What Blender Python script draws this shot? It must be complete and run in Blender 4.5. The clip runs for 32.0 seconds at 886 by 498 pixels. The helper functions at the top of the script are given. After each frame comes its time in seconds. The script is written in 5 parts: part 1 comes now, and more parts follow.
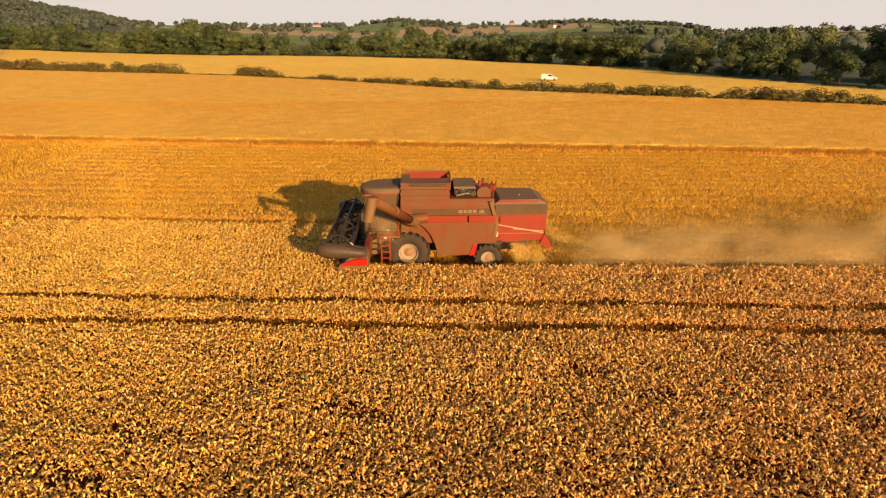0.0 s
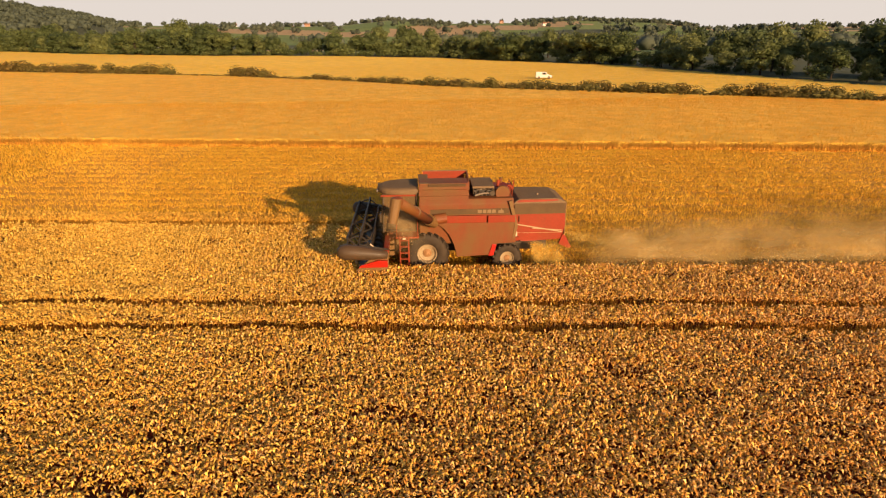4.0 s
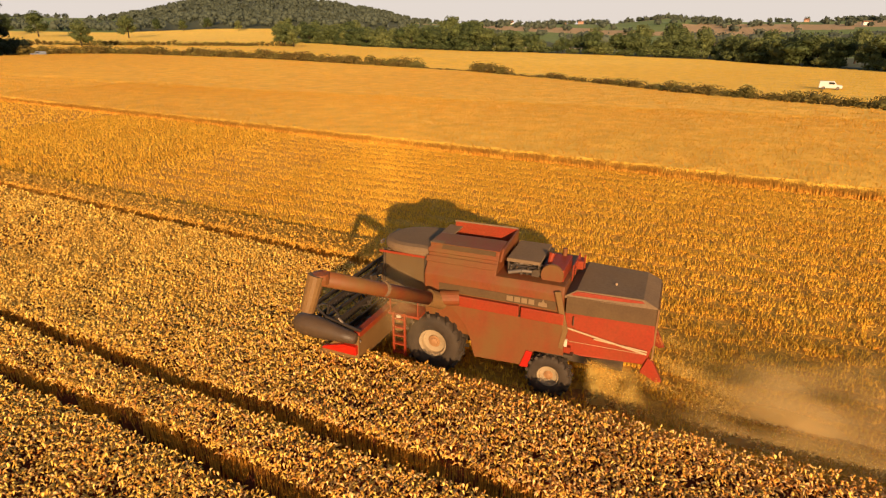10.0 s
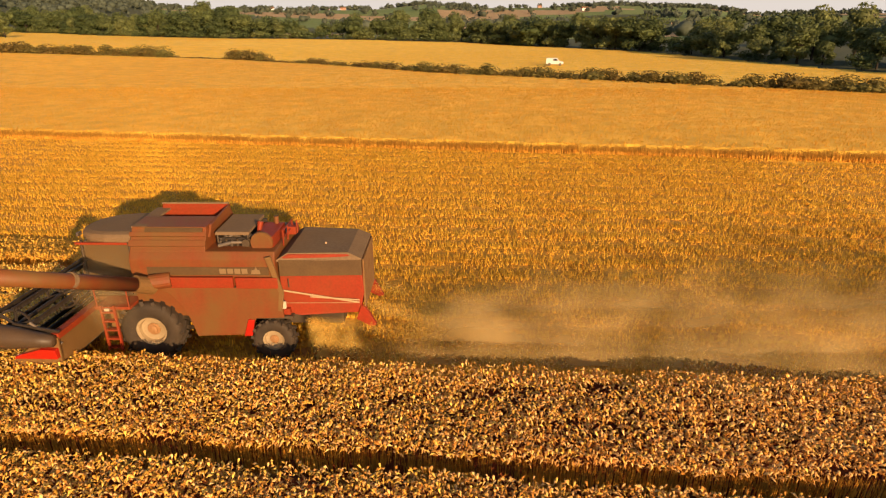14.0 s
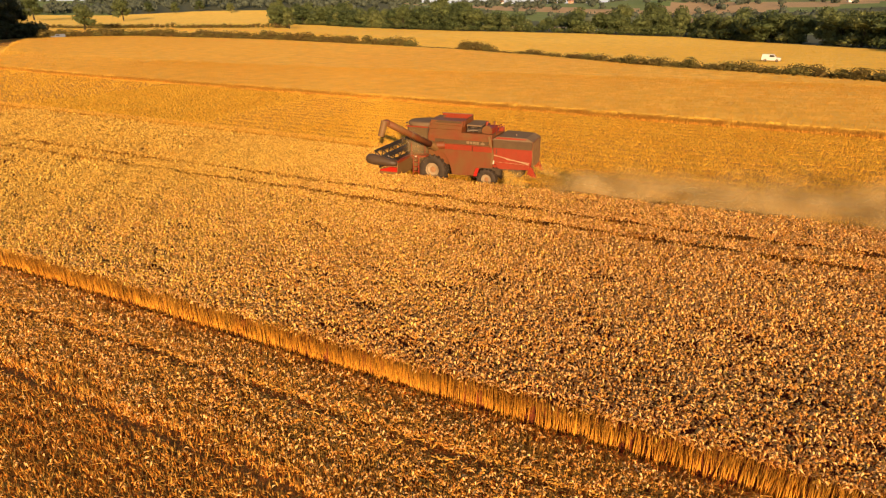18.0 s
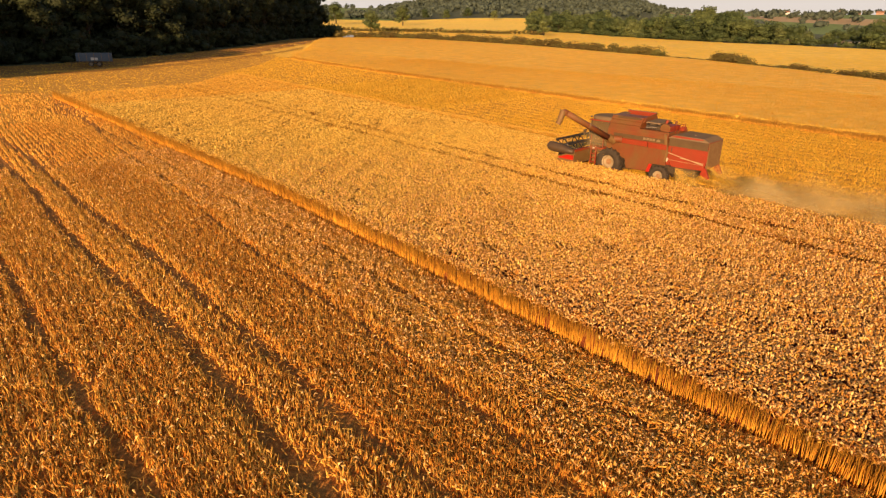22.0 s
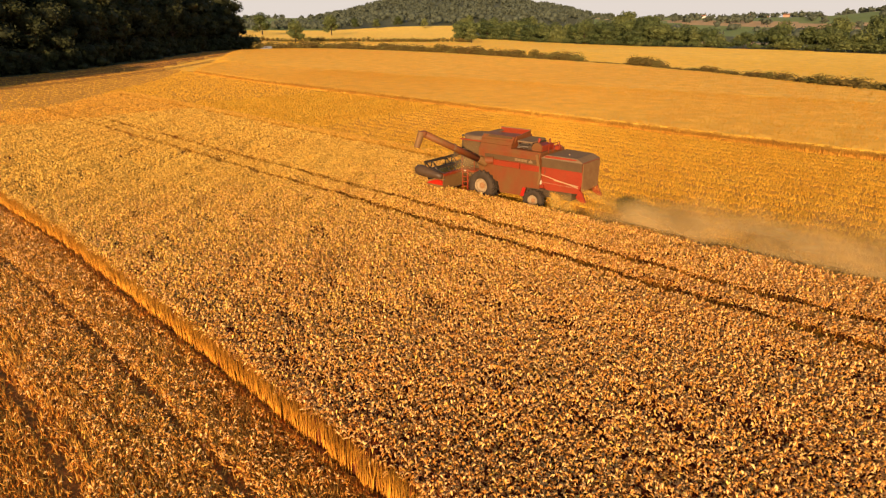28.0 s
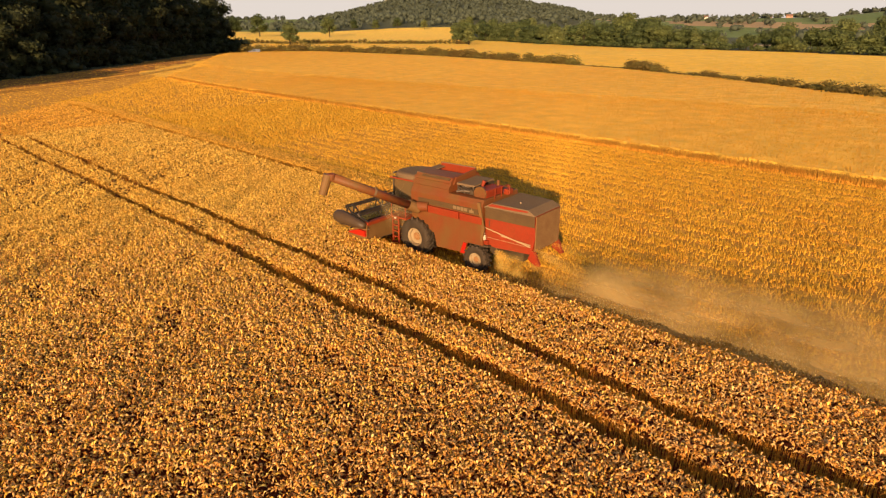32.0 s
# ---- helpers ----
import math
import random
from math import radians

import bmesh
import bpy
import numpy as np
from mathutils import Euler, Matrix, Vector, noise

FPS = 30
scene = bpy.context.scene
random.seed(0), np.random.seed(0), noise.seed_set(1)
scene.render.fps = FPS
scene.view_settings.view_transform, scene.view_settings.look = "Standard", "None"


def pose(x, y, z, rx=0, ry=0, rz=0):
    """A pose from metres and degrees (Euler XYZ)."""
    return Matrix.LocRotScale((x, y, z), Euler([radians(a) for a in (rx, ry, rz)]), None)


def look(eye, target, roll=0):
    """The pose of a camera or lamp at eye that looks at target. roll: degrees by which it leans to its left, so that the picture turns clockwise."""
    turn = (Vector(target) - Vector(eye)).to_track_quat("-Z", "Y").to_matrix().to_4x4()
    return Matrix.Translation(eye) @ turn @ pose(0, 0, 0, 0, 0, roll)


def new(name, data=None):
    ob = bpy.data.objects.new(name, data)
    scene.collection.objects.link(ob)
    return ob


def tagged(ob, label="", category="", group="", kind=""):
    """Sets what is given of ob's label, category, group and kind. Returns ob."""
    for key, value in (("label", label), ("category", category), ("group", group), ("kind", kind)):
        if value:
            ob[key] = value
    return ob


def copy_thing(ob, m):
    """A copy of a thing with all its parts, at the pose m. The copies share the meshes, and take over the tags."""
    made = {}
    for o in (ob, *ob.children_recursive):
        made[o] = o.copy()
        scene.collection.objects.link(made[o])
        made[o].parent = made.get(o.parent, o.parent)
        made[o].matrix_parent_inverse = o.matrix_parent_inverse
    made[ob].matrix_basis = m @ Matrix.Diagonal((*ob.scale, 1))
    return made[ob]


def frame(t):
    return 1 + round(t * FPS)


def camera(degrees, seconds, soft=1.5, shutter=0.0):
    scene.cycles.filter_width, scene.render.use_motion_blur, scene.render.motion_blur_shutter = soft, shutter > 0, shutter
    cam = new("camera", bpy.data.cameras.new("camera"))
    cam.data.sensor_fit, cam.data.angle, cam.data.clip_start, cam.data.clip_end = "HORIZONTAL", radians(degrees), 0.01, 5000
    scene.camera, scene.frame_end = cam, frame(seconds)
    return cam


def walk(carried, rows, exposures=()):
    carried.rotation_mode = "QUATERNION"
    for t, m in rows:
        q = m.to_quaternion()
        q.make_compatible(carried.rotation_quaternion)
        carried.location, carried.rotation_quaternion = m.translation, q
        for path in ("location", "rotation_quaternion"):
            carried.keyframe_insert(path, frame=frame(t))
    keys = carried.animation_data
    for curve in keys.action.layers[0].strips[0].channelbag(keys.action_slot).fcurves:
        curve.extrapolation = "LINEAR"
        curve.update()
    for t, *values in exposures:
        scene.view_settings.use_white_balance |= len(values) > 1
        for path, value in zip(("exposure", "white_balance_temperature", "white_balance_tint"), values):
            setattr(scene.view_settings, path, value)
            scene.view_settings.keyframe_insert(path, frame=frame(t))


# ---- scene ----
cam = camera(74.99, 32.0, soft=1.25)
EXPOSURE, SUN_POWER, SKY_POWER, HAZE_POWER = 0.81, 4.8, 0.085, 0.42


def aim(x, y, z, yaw, pitch, roll):
    """Camera pose: yaw clockwise from +y, pitch up, roll to its left, in degrees."""
    return pose(x, y, z, 90 + pitch, 0, -yaw) @ pose(0, 0, 0, 0, 0, roll)


# ---- camera and its flight ----
PATH = [
    (0, aim(0.71, -25.39, 9.66, 1.91, -19.73, -0.07)),
    (0.5, aim(0.20, -25.39, 9.62, 1.90, -19.72, -0.31)),
    (1, aim(-0.48, -25.33, 9.60, 1.95, -19.67, -0.32)),
    (1.5, aim(-1.12, -25.23, 9.56, 1.95, -19.63, -0.46)),
    (2, aim(-1.42, -25.20, 9.55, 2.14, -19.63, -0.45)),
    (2.5, aim(-1.42, -25.25, 9.52, 2.47, -19.62, -0.45)),
    (4.5, aim(0.15, -24.93, 9.70, 2.75, -19.89, -0.45)),
    (5, aim(0.81, -24.17, 9.73, 2.70, -19.90, -0.47)),
    (5.5, aim(1.51, -23.44, 9.77, 2.53, -19.98, -0.44)),
    (6, aim(2.19, -22.60, 9.73, 2.28, -20.00, -0.56)),
    (6.5, aim(2.90, -21.62, 9.67, 2.00, -19.95, -0.44)),
    (7, aim(3.47, -19.90, 9.55, -2.27, -20.49, -1.21)),
    (7.5, aim(3.90, -18.32, 9.48, -8.37, -21.34, -1.02)),
    (8, aim(4.33, -17.88, 9.39, -12.23, -21.52, 0.33)),
    (8.5, aim(4.99, -17.25, 9.36, -15.88, -21.14, 0.23)),
    (9, aim(5.69, -16.75, 9.42, -18.90, -20.57, 0.31)),
    (9.5, aim(5.80, -16.17, 9.42, -20.06, -20.08, 0.74)),
    (10, aim(6.00, -15.58, 9.49, -22.04, -20.03, 0.50)),
    (10.5, aim(6.19, -14.81, 9.35, -23.94, -20.22, -0.75)),
    (11, aim(6.59, -13.92, 9.35, -18.56, -20.97, -1.26)),
    (11.5, aim(6.91, -13.48, 9.30, -6.10, -21.12, 0.62)),
    (12, aim(7.15, -12.98, 9.27, -1.73, -21.22, -0.27)),
    (12.5, aim(7.56, -12.81, 9.17, -1.84, -21.07, -0.36)),
    (13, aim(7.97, -13.35, 9.18, -1.86, -21.05, -0.08)),
    (13.5, aim(8.27, -14.42, 9.13, -1.59, -21.15, -0.22)),
    (14, aim(8.59, -16.11, 9.13, -0.73, -21.15, -0.09)),
    (14.5, aim(9.17, -18.26, 9.21, -0.94, -21.22, -0.15)),
    (16.5, aim(12.08, -28.71, 9.73, -8.66, -21.48, -0.45)),
    (17, aim(12.12, -31.12, 9.81, -19.16, -21.36, -1.36)),
    (17.5, aim(12.73, -32.82, 9.81, -20.91, -21.70, -0.85)),
    (18, aim(13.39, -34.02, 9.64, -21.30, -21.74, 0.05)),
    (18.5, aim(14.13, -34.58, 9.39, -23.42, -21.52, 0.66)),
    (19, aim(14.52, -34.66, 9.18, -26.31, -21.37, 1.53)),
    (19.5, aim(15.18, -34.83, 9.00, -32.70, -20.99, 1.30)),
    (20, aim(15.62, -34.49, 8.91, -40.49, -20.70, 0.02)),
    (20.5, aim(16.20, -34.25, 8.79, -44.52, -20.49, 0.94)),
    (21, aim(16.86, -34.60, 8.89, -44.52, -20.66, 1.29)),
    (21.5, aim(17.85, -35.30, 9.03, -44.29, -21.08, 1.15)),
    (22, aim(18.81, -35.93, 9.16, -44.58, -21.22, 1.13)),
    (22.5, aim(18.57, -35.11, 9.19, -45.57, -21.24, 1.08)),
    (23, aim(17.28, -33.04, 9.07, -47.53, -21.17, 0.83)),
    (23.5, aim(16.70, -31.98, 9.06, -49.40, -21.21, 0.74)),
    (24, aim(16.48, -31.44, 9.24, -49.67, -21.19, 0.78)),
    (24.5, aim(16.54, -31.13, 9.35, -49.82, -21.15, 0.75)),
    (25, aim(16.83, -30.77, 9.36, -49.07, -21.11, 0.81)),
    (25.5, aim(17.33, -30.64, 9.34, -44.00, -20.94, 1.08)),
    (26, aim(17.67, -30.13, 9.35, -38.79, -20.58, 0.17)),
    (26.5, aim(18.22, -30.08, 9.39, -38.68, -20.50, 0.07)),
    (28.5, aim(19.18, -28.21, 9.33, -38.89, -20.44, 0.13)),
    (29, aim(19.14, -27.58, 9.38, -38.95, -20.47, 0.06)),
    (29.5, aim(19.06, -26.83, 9.43, -39.11, -20.50, -0.14)),
    (30, aim(18.63, -25.68, 9.38, -39.08, -20.49, 0.10)),
    (30.5, aim(18.29, -24.57, 9.45, -39.12, -20.48, -0.14)),
    (31, aim(18.00, -23.31, 9.71, -39.17, -20.57, -0.19)),
    (31.5, aim(17.63, -21.96, 9.85, -39.18, -20.53, -0.22)),
    (32, aim(17.23, -20.63, 9.85, -39.10, -20.36, 0.04)),
]
walk(cam, PATH, [(0, EXPOSURE, 6900, 17), (32, EXPOSURE, 6900, 17)])

# ---- light ----
SUN_AZ, SUN_EL = radians(152.5), radians(12.7)      # clockwise from +y
world = bpy.data.worlds.new("evening_sky")
scene.world = world
world.use_nodes = True
wn = world.node_tree.nodes
sky = wn.new("ShaderNodeTexSky")
sky.sky_type = "NISHITA"
sky.sun_disc = False
sky.sun_elevation, sky.sun_rotation = SUN_EL, SUN_AZ
sky.dust_density, sky.air_density, sky.ozone_density = 1.0, 1.0, 1.0
world.node_tree.links.new(sky.outputs[0], wn["Background"].inputs[0])
wn["Background"].inputs[1].default_value = SKY_POWER
lamp = bpy.data.lights.new("sun", "SUN")
lamp.energy, lamp.angle, lamp.color = SUN_POWER, radians(0.6), (1.0, 0.70, 0.38)
sun = new("sun", lamp)
sun.matrix_world = look((0, 0, 0), (-math.sin(SUN_AZ) * math.cos(SUN_EL), -math.cos(SUN_AZ) * math.cos(SUN_EL), -math.sin(SUN_EL)))


# glowing ring mesh added beyond the hills for the pale evening haze
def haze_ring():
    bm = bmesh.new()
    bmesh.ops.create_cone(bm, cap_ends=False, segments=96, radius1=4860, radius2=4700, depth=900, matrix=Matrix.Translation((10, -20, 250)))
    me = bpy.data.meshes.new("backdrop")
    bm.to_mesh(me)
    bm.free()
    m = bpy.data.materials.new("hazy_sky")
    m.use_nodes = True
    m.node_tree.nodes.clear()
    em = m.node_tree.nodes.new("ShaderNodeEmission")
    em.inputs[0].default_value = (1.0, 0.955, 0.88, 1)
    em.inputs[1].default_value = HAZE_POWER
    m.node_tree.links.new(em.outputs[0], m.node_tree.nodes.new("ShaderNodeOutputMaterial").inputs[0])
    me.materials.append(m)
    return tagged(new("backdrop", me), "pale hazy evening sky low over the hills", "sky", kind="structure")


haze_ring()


# ---- materials ----
def mat(name, colour, rough=0.8, metal=0.0, second=None, scale=3.0, mix=0.5, bump=0.0, bscale=20.0,
        island=0.0, obj=0.0, dust=None, dust_amt=0.0, trans=0.0, spec=0.3, fine=0.15, pale=None, thin=0.0, alt=None):
    """Node material: colour varied by a broad noise towards second, fine grain, per-piece variation, dust film, bump."""
    m = bpy.data.materials.new(name)
    m.use_nodes = True
    nt = m.node_tree
    n, l = nt.nodes, nt.links
    b = n["Principled BSDF"]
    b.inputs["Roughness"].default_value = rough
    b.inputs["Metallic"].default_value = metal
    b.inputs["Specular IOR Level"].default_value = spec
    tc = n.new("ShaderNodeTexCoord")

    def noise_at(sc, detail=4.0, w=0.0):
        t = n.new("ShaderNodeTexNoise")
        t.inputs["Scale"].default_value = sc
        t.inputs["Detail"].default_value = detail
        l.new(tc.outputs["Object"], t.inputs["Vector"])
        return t.outputs["Fac"]

    def mixed(fac, a, bcol, blend="MIX"):
        x = n.new("ShaderNodeMix")
        x.data_type = "RGBA"
        x.blend_type = blend
        for k, val in ((0, fac), (6, a), (7, bcol)):
            if isinstance(val, bpy.types.NodeSocket):
                l.new(val, x.inputs[k])
            elif k == 0:
                x.inputs[0].default_value = val
            else:
                x.inputs[k].default_value = (*val, 1)
        return x.outputs[2]

    def ramp(v, lo, hi, to0=0.0, to1=1.0):
        r = n.new("ShaderNodeMapRange")
        l.new(v, r.inputs[0])
        for k, val in zip((1, 2, 3, 4), (lo, hi, to0, to1)):
            r.inputs[k].default_value = val
        return r.outputs[0]

    c = colour
    if second:
        c = mixed(ramp(noise_at(scale), 0.5 - mix / 2, 0.5 + mix / 2), colour, second)
    if alt:
        oi = n.new("ShaderNodeObjectInfo")
        c = mixed(oi.outputs["Random"], c, alt)
    if fine:
        g = ramp(noise_at(scale * 14, 3), 0.3, 0.7, 1 - fine, 1 + fine)
        cmb = n.new("ShaderNodeCombineColor")
        for k in range(3):
            l.new(g, cmb.inputs[k])
        c = mixed(1.0, c, cmb.outputs[0], "MULTIPLY")
    if pale:
        gp = n.new("ShaderNodeNewGeometry")
        c = mixed(ramp(gp.outputs["Random Per Island"], 0.25, 1.0, 0.0, 0.85), c, pale)
    for amt, kind in ((island, "ShaderNodeNewGeometry"), (obj, "ShaderNodeObjectInfo")):
        if amt:
            gi = n.new(kind)
            out = gi.outputs["Random Per Island"] if island and kind.endswith("Geometry") else gi.outputs["Random"]
            v = ramp(out, 0, 1, 1 - amt, 1 + amt)
            cmb = n.new("ShaderNodeCombineColor")
            for k in range(3):
                l.new(v, cmb.inputs[k])
            c = mixed(1.0, c, cmb.outputs[0], "MULTIPLY")
    if dust:
        mp = n.new("ShaderNodeMapping")
        mp.inputs["Scale"].default_value = (5.0, 5.0, 0.8)
        l.new(tc.outputs["Object"], mp.inputs["Vector"])
        st = n.new("ShaderNodeTexNoise")
        st.inputs["Scale"].default_value = 1.0
        st.inputs["Detail"].default_value = 5.0
        l.new(mp.outputs[0], st.inputs["Vector"])
        film = n.new("ShaderNodeMath")
        film.operation = "ADD"
        l.new(ramp(noise_at(0.9, 6), 0.3, 0.7, dust_amt * 0.15, dust_amt * 0.65), film.inputs[0])
        l.new(ramp(st.outputs["Fac"], 0.3, 0.7, dust_amt * 0.2, dust_amt * 0.42), film.inputs[1])
        film.use_clamp = True
        c = mixed(film.outputs[0], c, dust)
    if isinstance(c, bpy.types.NodeSocket):
        l.new(c, b.inputs["Base Color"])
    else:
        b.inputs["Base Color"].default_value = (*c, 1)
    if bump:
        bp = n.new("ShaderNodeBump")
        bp.inputs["Strength"].default_value = bump
        bp.inputs["Distance"].default_value = 0.6 / bscale
        l.new(noise_at(bscale, 5), bp.inputs["Height"])
        l.new(bp.outputs[0], b.inputs["Normal"])
    if trans:
        t = n.new("ShaderNodeBsdfTranslucent")
        if isinstance(c, bpy.types.NodeSocket):
            l.new(c, t.inputs[0])
        else:
            t.inputs[0].default_value = (*c, 1)
        ms = n.new("ShaderNodeMixShader")
        ms.inputs[0].default_value = trans
        l.new(b.outputs[0], ms.inputs[1])
        l.new(t.outputs[0], ms.inputs[2])
        l.new(ms.outputs[0], n["Material Output"].inputs[0])
    if thin:
        air = n.new("ShaderNodeMixShader")
        air.inputs[0].default_value = thin
        l.new(ms.outputs[0] if trans else b.outputs[0], air.inputs[1])
        l.new(n.new("ShaderNodeBsdfTransparent").outputs[0], air.inputs[2])
        l.new(air.outputs[0], n["Material Output"].inputs[0])
    return m


DUSTY = (0.136, 0.069, 0.017)
M_EAR = mat("wheat_ear", (0.80, 0.345, 0.050), 0.7, second=(0.70, 0.265, 0.034), scale=0.12, mix=0.4, island=0.30, trans=0.10, pale=(0.93, 0.585, 0.21))
M_EARM = mat("wheat_ear_golden", (0.84, 0.455, 0.058), 0.7, second=(0.76, 0.365, 0.040), scale=0.12, mix=0.4, island=0.26, trans=0.10, pale=(0.92, 0.62, 0.14))
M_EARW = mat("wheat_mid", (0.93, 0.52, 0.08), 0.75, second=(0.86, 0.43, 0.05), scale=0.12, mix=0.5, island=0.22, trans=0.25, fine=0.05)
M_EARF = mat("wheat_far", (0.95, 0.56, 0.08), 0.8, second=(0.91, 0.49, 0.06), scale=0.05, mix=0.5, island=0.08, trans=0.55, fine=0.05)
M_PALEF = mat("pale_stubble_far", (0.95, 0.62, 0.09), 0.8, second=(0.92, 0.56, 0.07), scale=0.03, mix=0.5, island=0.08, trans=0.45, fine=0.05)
# Bed colour taken to dark maroon: shade between the ears put into it.
M_BED_SHADE = mat("wheat_bed", (0.22, 0.046, 0.007), 0.9, second=(0.10, 0.020, 0.004), scale=0.7, mix=0.5, bump=1.0, bscale=9)
# Lighter copy of the bed, where the ears stand too sparse to hide it.
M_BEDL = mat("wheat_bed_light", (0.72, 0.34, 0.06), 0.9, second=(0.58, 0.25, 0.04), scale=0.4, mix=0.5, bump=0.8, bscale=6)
M_STEM = mat("wheat_stem", (0.72, 0.32, 0.03), 0.7, second=(0.56, 0.22, 0.015), scale=0.6, mix=0.5, island=0.3, trans=0.1)
M_EDGEF = mat("far_edge_straw", (0.82, 0.40, 0.05), 0.75, second=(0.68, 0.29, 0.03), scale=0.5, mix=0.5, island=0.2, trans=0.2)
M_STUB = mat("stubble_straw", (0.92, 0.42, 0.055), 0.75, second=(0.78, 0.29, 0.032), scale=0.25, mix=0.5, island=0.30, trans=0.15, pale=(0.95, 0.54, 0.095))
M_STUBR = mat("stubble_red_brown", (0.84, 0.33, 0.036), 0.8, second=(0.68, 0.235, 0.025), scale=0.5, mix=0.5, island=0.35, trans=0.1)
M_STRIP = mat("strip_straw", (0.95, 0.56, 0.06), 0.75, second=(0.88, 0.46, 0.04), scale=0.25, mix=0.5, island=0.12, trans=0.32)
M_SOIL = mat("stubble_ground", (0.50, 0.20, 0.034), 0.95, second=(0.33, 0.12, 0.02), scale=0.6, mix=0.5, bump=0.8, bscale=7, fine=0.35)
M_STRIPG = mat("strip_ground", (0.74, 0.36, 0.04), 0.95, second=(0.54, 0.23, 0.022), scale=0.5, mix=0.5, bump=0.8, bscale=7, fine=0.25)
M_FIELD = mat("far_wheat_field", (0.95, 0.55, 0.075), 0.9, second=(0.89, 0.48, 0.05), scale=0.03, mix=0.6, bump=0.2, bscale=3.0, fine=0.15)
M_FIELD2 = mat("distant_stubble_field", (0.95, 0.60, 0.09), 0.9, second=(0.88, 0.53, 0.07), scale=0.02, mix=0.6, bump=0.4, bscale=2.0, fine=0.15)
M_TRACK = mat("headland_track", (0.50, 0.21, 0.032), 0.95, second=(0.34, 0.13, 0.02), scale=0.25, mix=0.6, bump=0.6, bscale=4, fine=0.3)
M_PASTURE = mat("pasture", (0.105, 0.165, 0.035), 0.95, second=(0.19, 0.215, 0.055), scale=0.01, mix=0.6, fine=0.2)
M_TAN = mat("tan_field", (0.42, 0.27, 0.12), 0.95, second=(0.36, 0.24, 0.12), scale=0.01, mix=0.6, fine=0.15)
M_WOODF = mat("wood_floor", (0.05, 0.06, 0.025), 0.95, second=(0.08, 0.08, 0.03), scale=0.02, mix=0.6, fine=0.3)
M_LEAF = mat("leaf_green", (0.056, 0.088, 0.026), 0.7, second=(0.092, 0.122, 0.037), scale=0.12, mix=0.6, island=0.28, obj=0.40, trans=0.25, alt=(0.100, 0.110, 0.034))
# Leaf green far below its own tone: the wood's shade is in it.
M_LEAF_SHADE = mat("leaf_shade_dark", (0.019, 0.025, 0.008), 0.8, second=(0.038, 0.043, 0.012), scale=0.15, mix=0.6, island=0.3, obj=0.2, trans=0.15)
M_HEDGE = mat("leaf_hedge", (0.15, 0.100, 0.024), 0.8, second=(0.22, 0.14, 0.032), scale=0.4, mix=0.6, island=0.25, obj=0.3, trans=0.25, alt=(0.12, 0.105, 0.026))
M_BANK = mat("dry_bank_grass", (0.17, 0.10, 0.022), 0.9, second=(0.10, 0.075, 0.018), scale=0.2, mix=0.6, island=0.3, trans=0.2)
# Leaf green shifted grey-blue, so distance haze is put into the colour.
M_LEAF_HAZE = mat("leaf_far_haze", (0.046, 0.058, 0.040), 0.8, second=(0.064, 0.076, 0.050), scale=0.01, mix=0.6, island=0.06)
M_BARK = mat("bark", (0.045, 0.032, 0.02), 0.9, second=(0.03, 0.022, 0.015), scale=3, bump=0.6, bscale=12)
M_RED = mat("red_paint", (0.30, 0.013, 0.004), 0.6, dust=DUSTY, dust_amt=0.42, second=(0.23, 0.011, 0.003), scale=1.2, spec=0.25)
M_REDC = mat("red_paint_clean", (0.42, 0.010, 0.005), 0.35, dust=DUSTY, dust_amt=0.10, second=(0.40, 0.012, 0.006), scale=1.2, spec=0.5)
M_REDD = mat("red_paint_dusty", (0.22, 0.015, 0.004), 0.6, dust=DUSTY, dust_amt=0.95, second=(0.17, 0.013, 0.004), scale=1.0)
M_ROOF = mat("dusty_grey_cover", (0.185, 0.125, 0.075), 0.9, dust=(0.20, 0.115, 0.05), dust_amt=0.6, second=(0.13, 0.088, 0.056), scale=1.0, spec=0.1)
M_BAND = mat("dusty_brown_band", (0.085, 0.05, 0.020), 0.7, dust=DUSTY, dust_amt=0.4, second=(0.055, 0.03, 0.014), scale=1.5)
M_BLACK = mat("black_band", (0.022, 0.018, 0.013), 0.6, dust=DUSTY, dust_amt=0.3, second=(0.05, 0.04, 0.03), scale=2)
M_RUBBER = mat("tyre_rubber", (0.014, 0.012, 0.010), 0.8, dust=DUSTY, dust_amt=0.25, second=(0.035, 0.03, 0.025), scale=4, bump=0.3, bscale=40)
M_RIM = mat("rim_cream", (0.38, 0.28, 0.16), 0.55, dust=DUSTY, dust_amt=0.25, second=(0.28, 0.20, 0.11), scale=4)
M_HUB = mat("hub_rusty", (0.34, 0.17, 0.07), 0.6, dust=DUSTY, dust_amt=0.3)
M_STEEL = mat("worn_steel", (0.25, 0.21, 0.17), 0.5, 0.6, dust=DUSTY, dust_amt=0.45, second=(0.18, 0.15, 0.12), scale=5)
M_PALE = mat("pale_rod", (0.42, 0.27, 0.14), 0.5, dust=DUSTY, dust_amt=0.2)
M_DARK = mat("dark_machinery", (0.035, 0.028, 0.022), 0.6, dust=DUSTY, dust_amt=0.30, second=(0.06, 0.045, 0.03), scale=6)
# Near-black, for the engine bay and the reel.
M_ENGINE = mat("near_black_engine", (0.016, 0.013, 0.011), 0.5, dust=DUSTY, dust_amt=0.10, second=(0.03, 0.024, 0.02), scale=6)
M_DRUM = mat("dark_plastic_divider", (0.05, 0.034, 0.026), 0.5, dust=DUSTY, dust_amt=0.35, second=(0.035, 0.026, 0.02), scale=2)
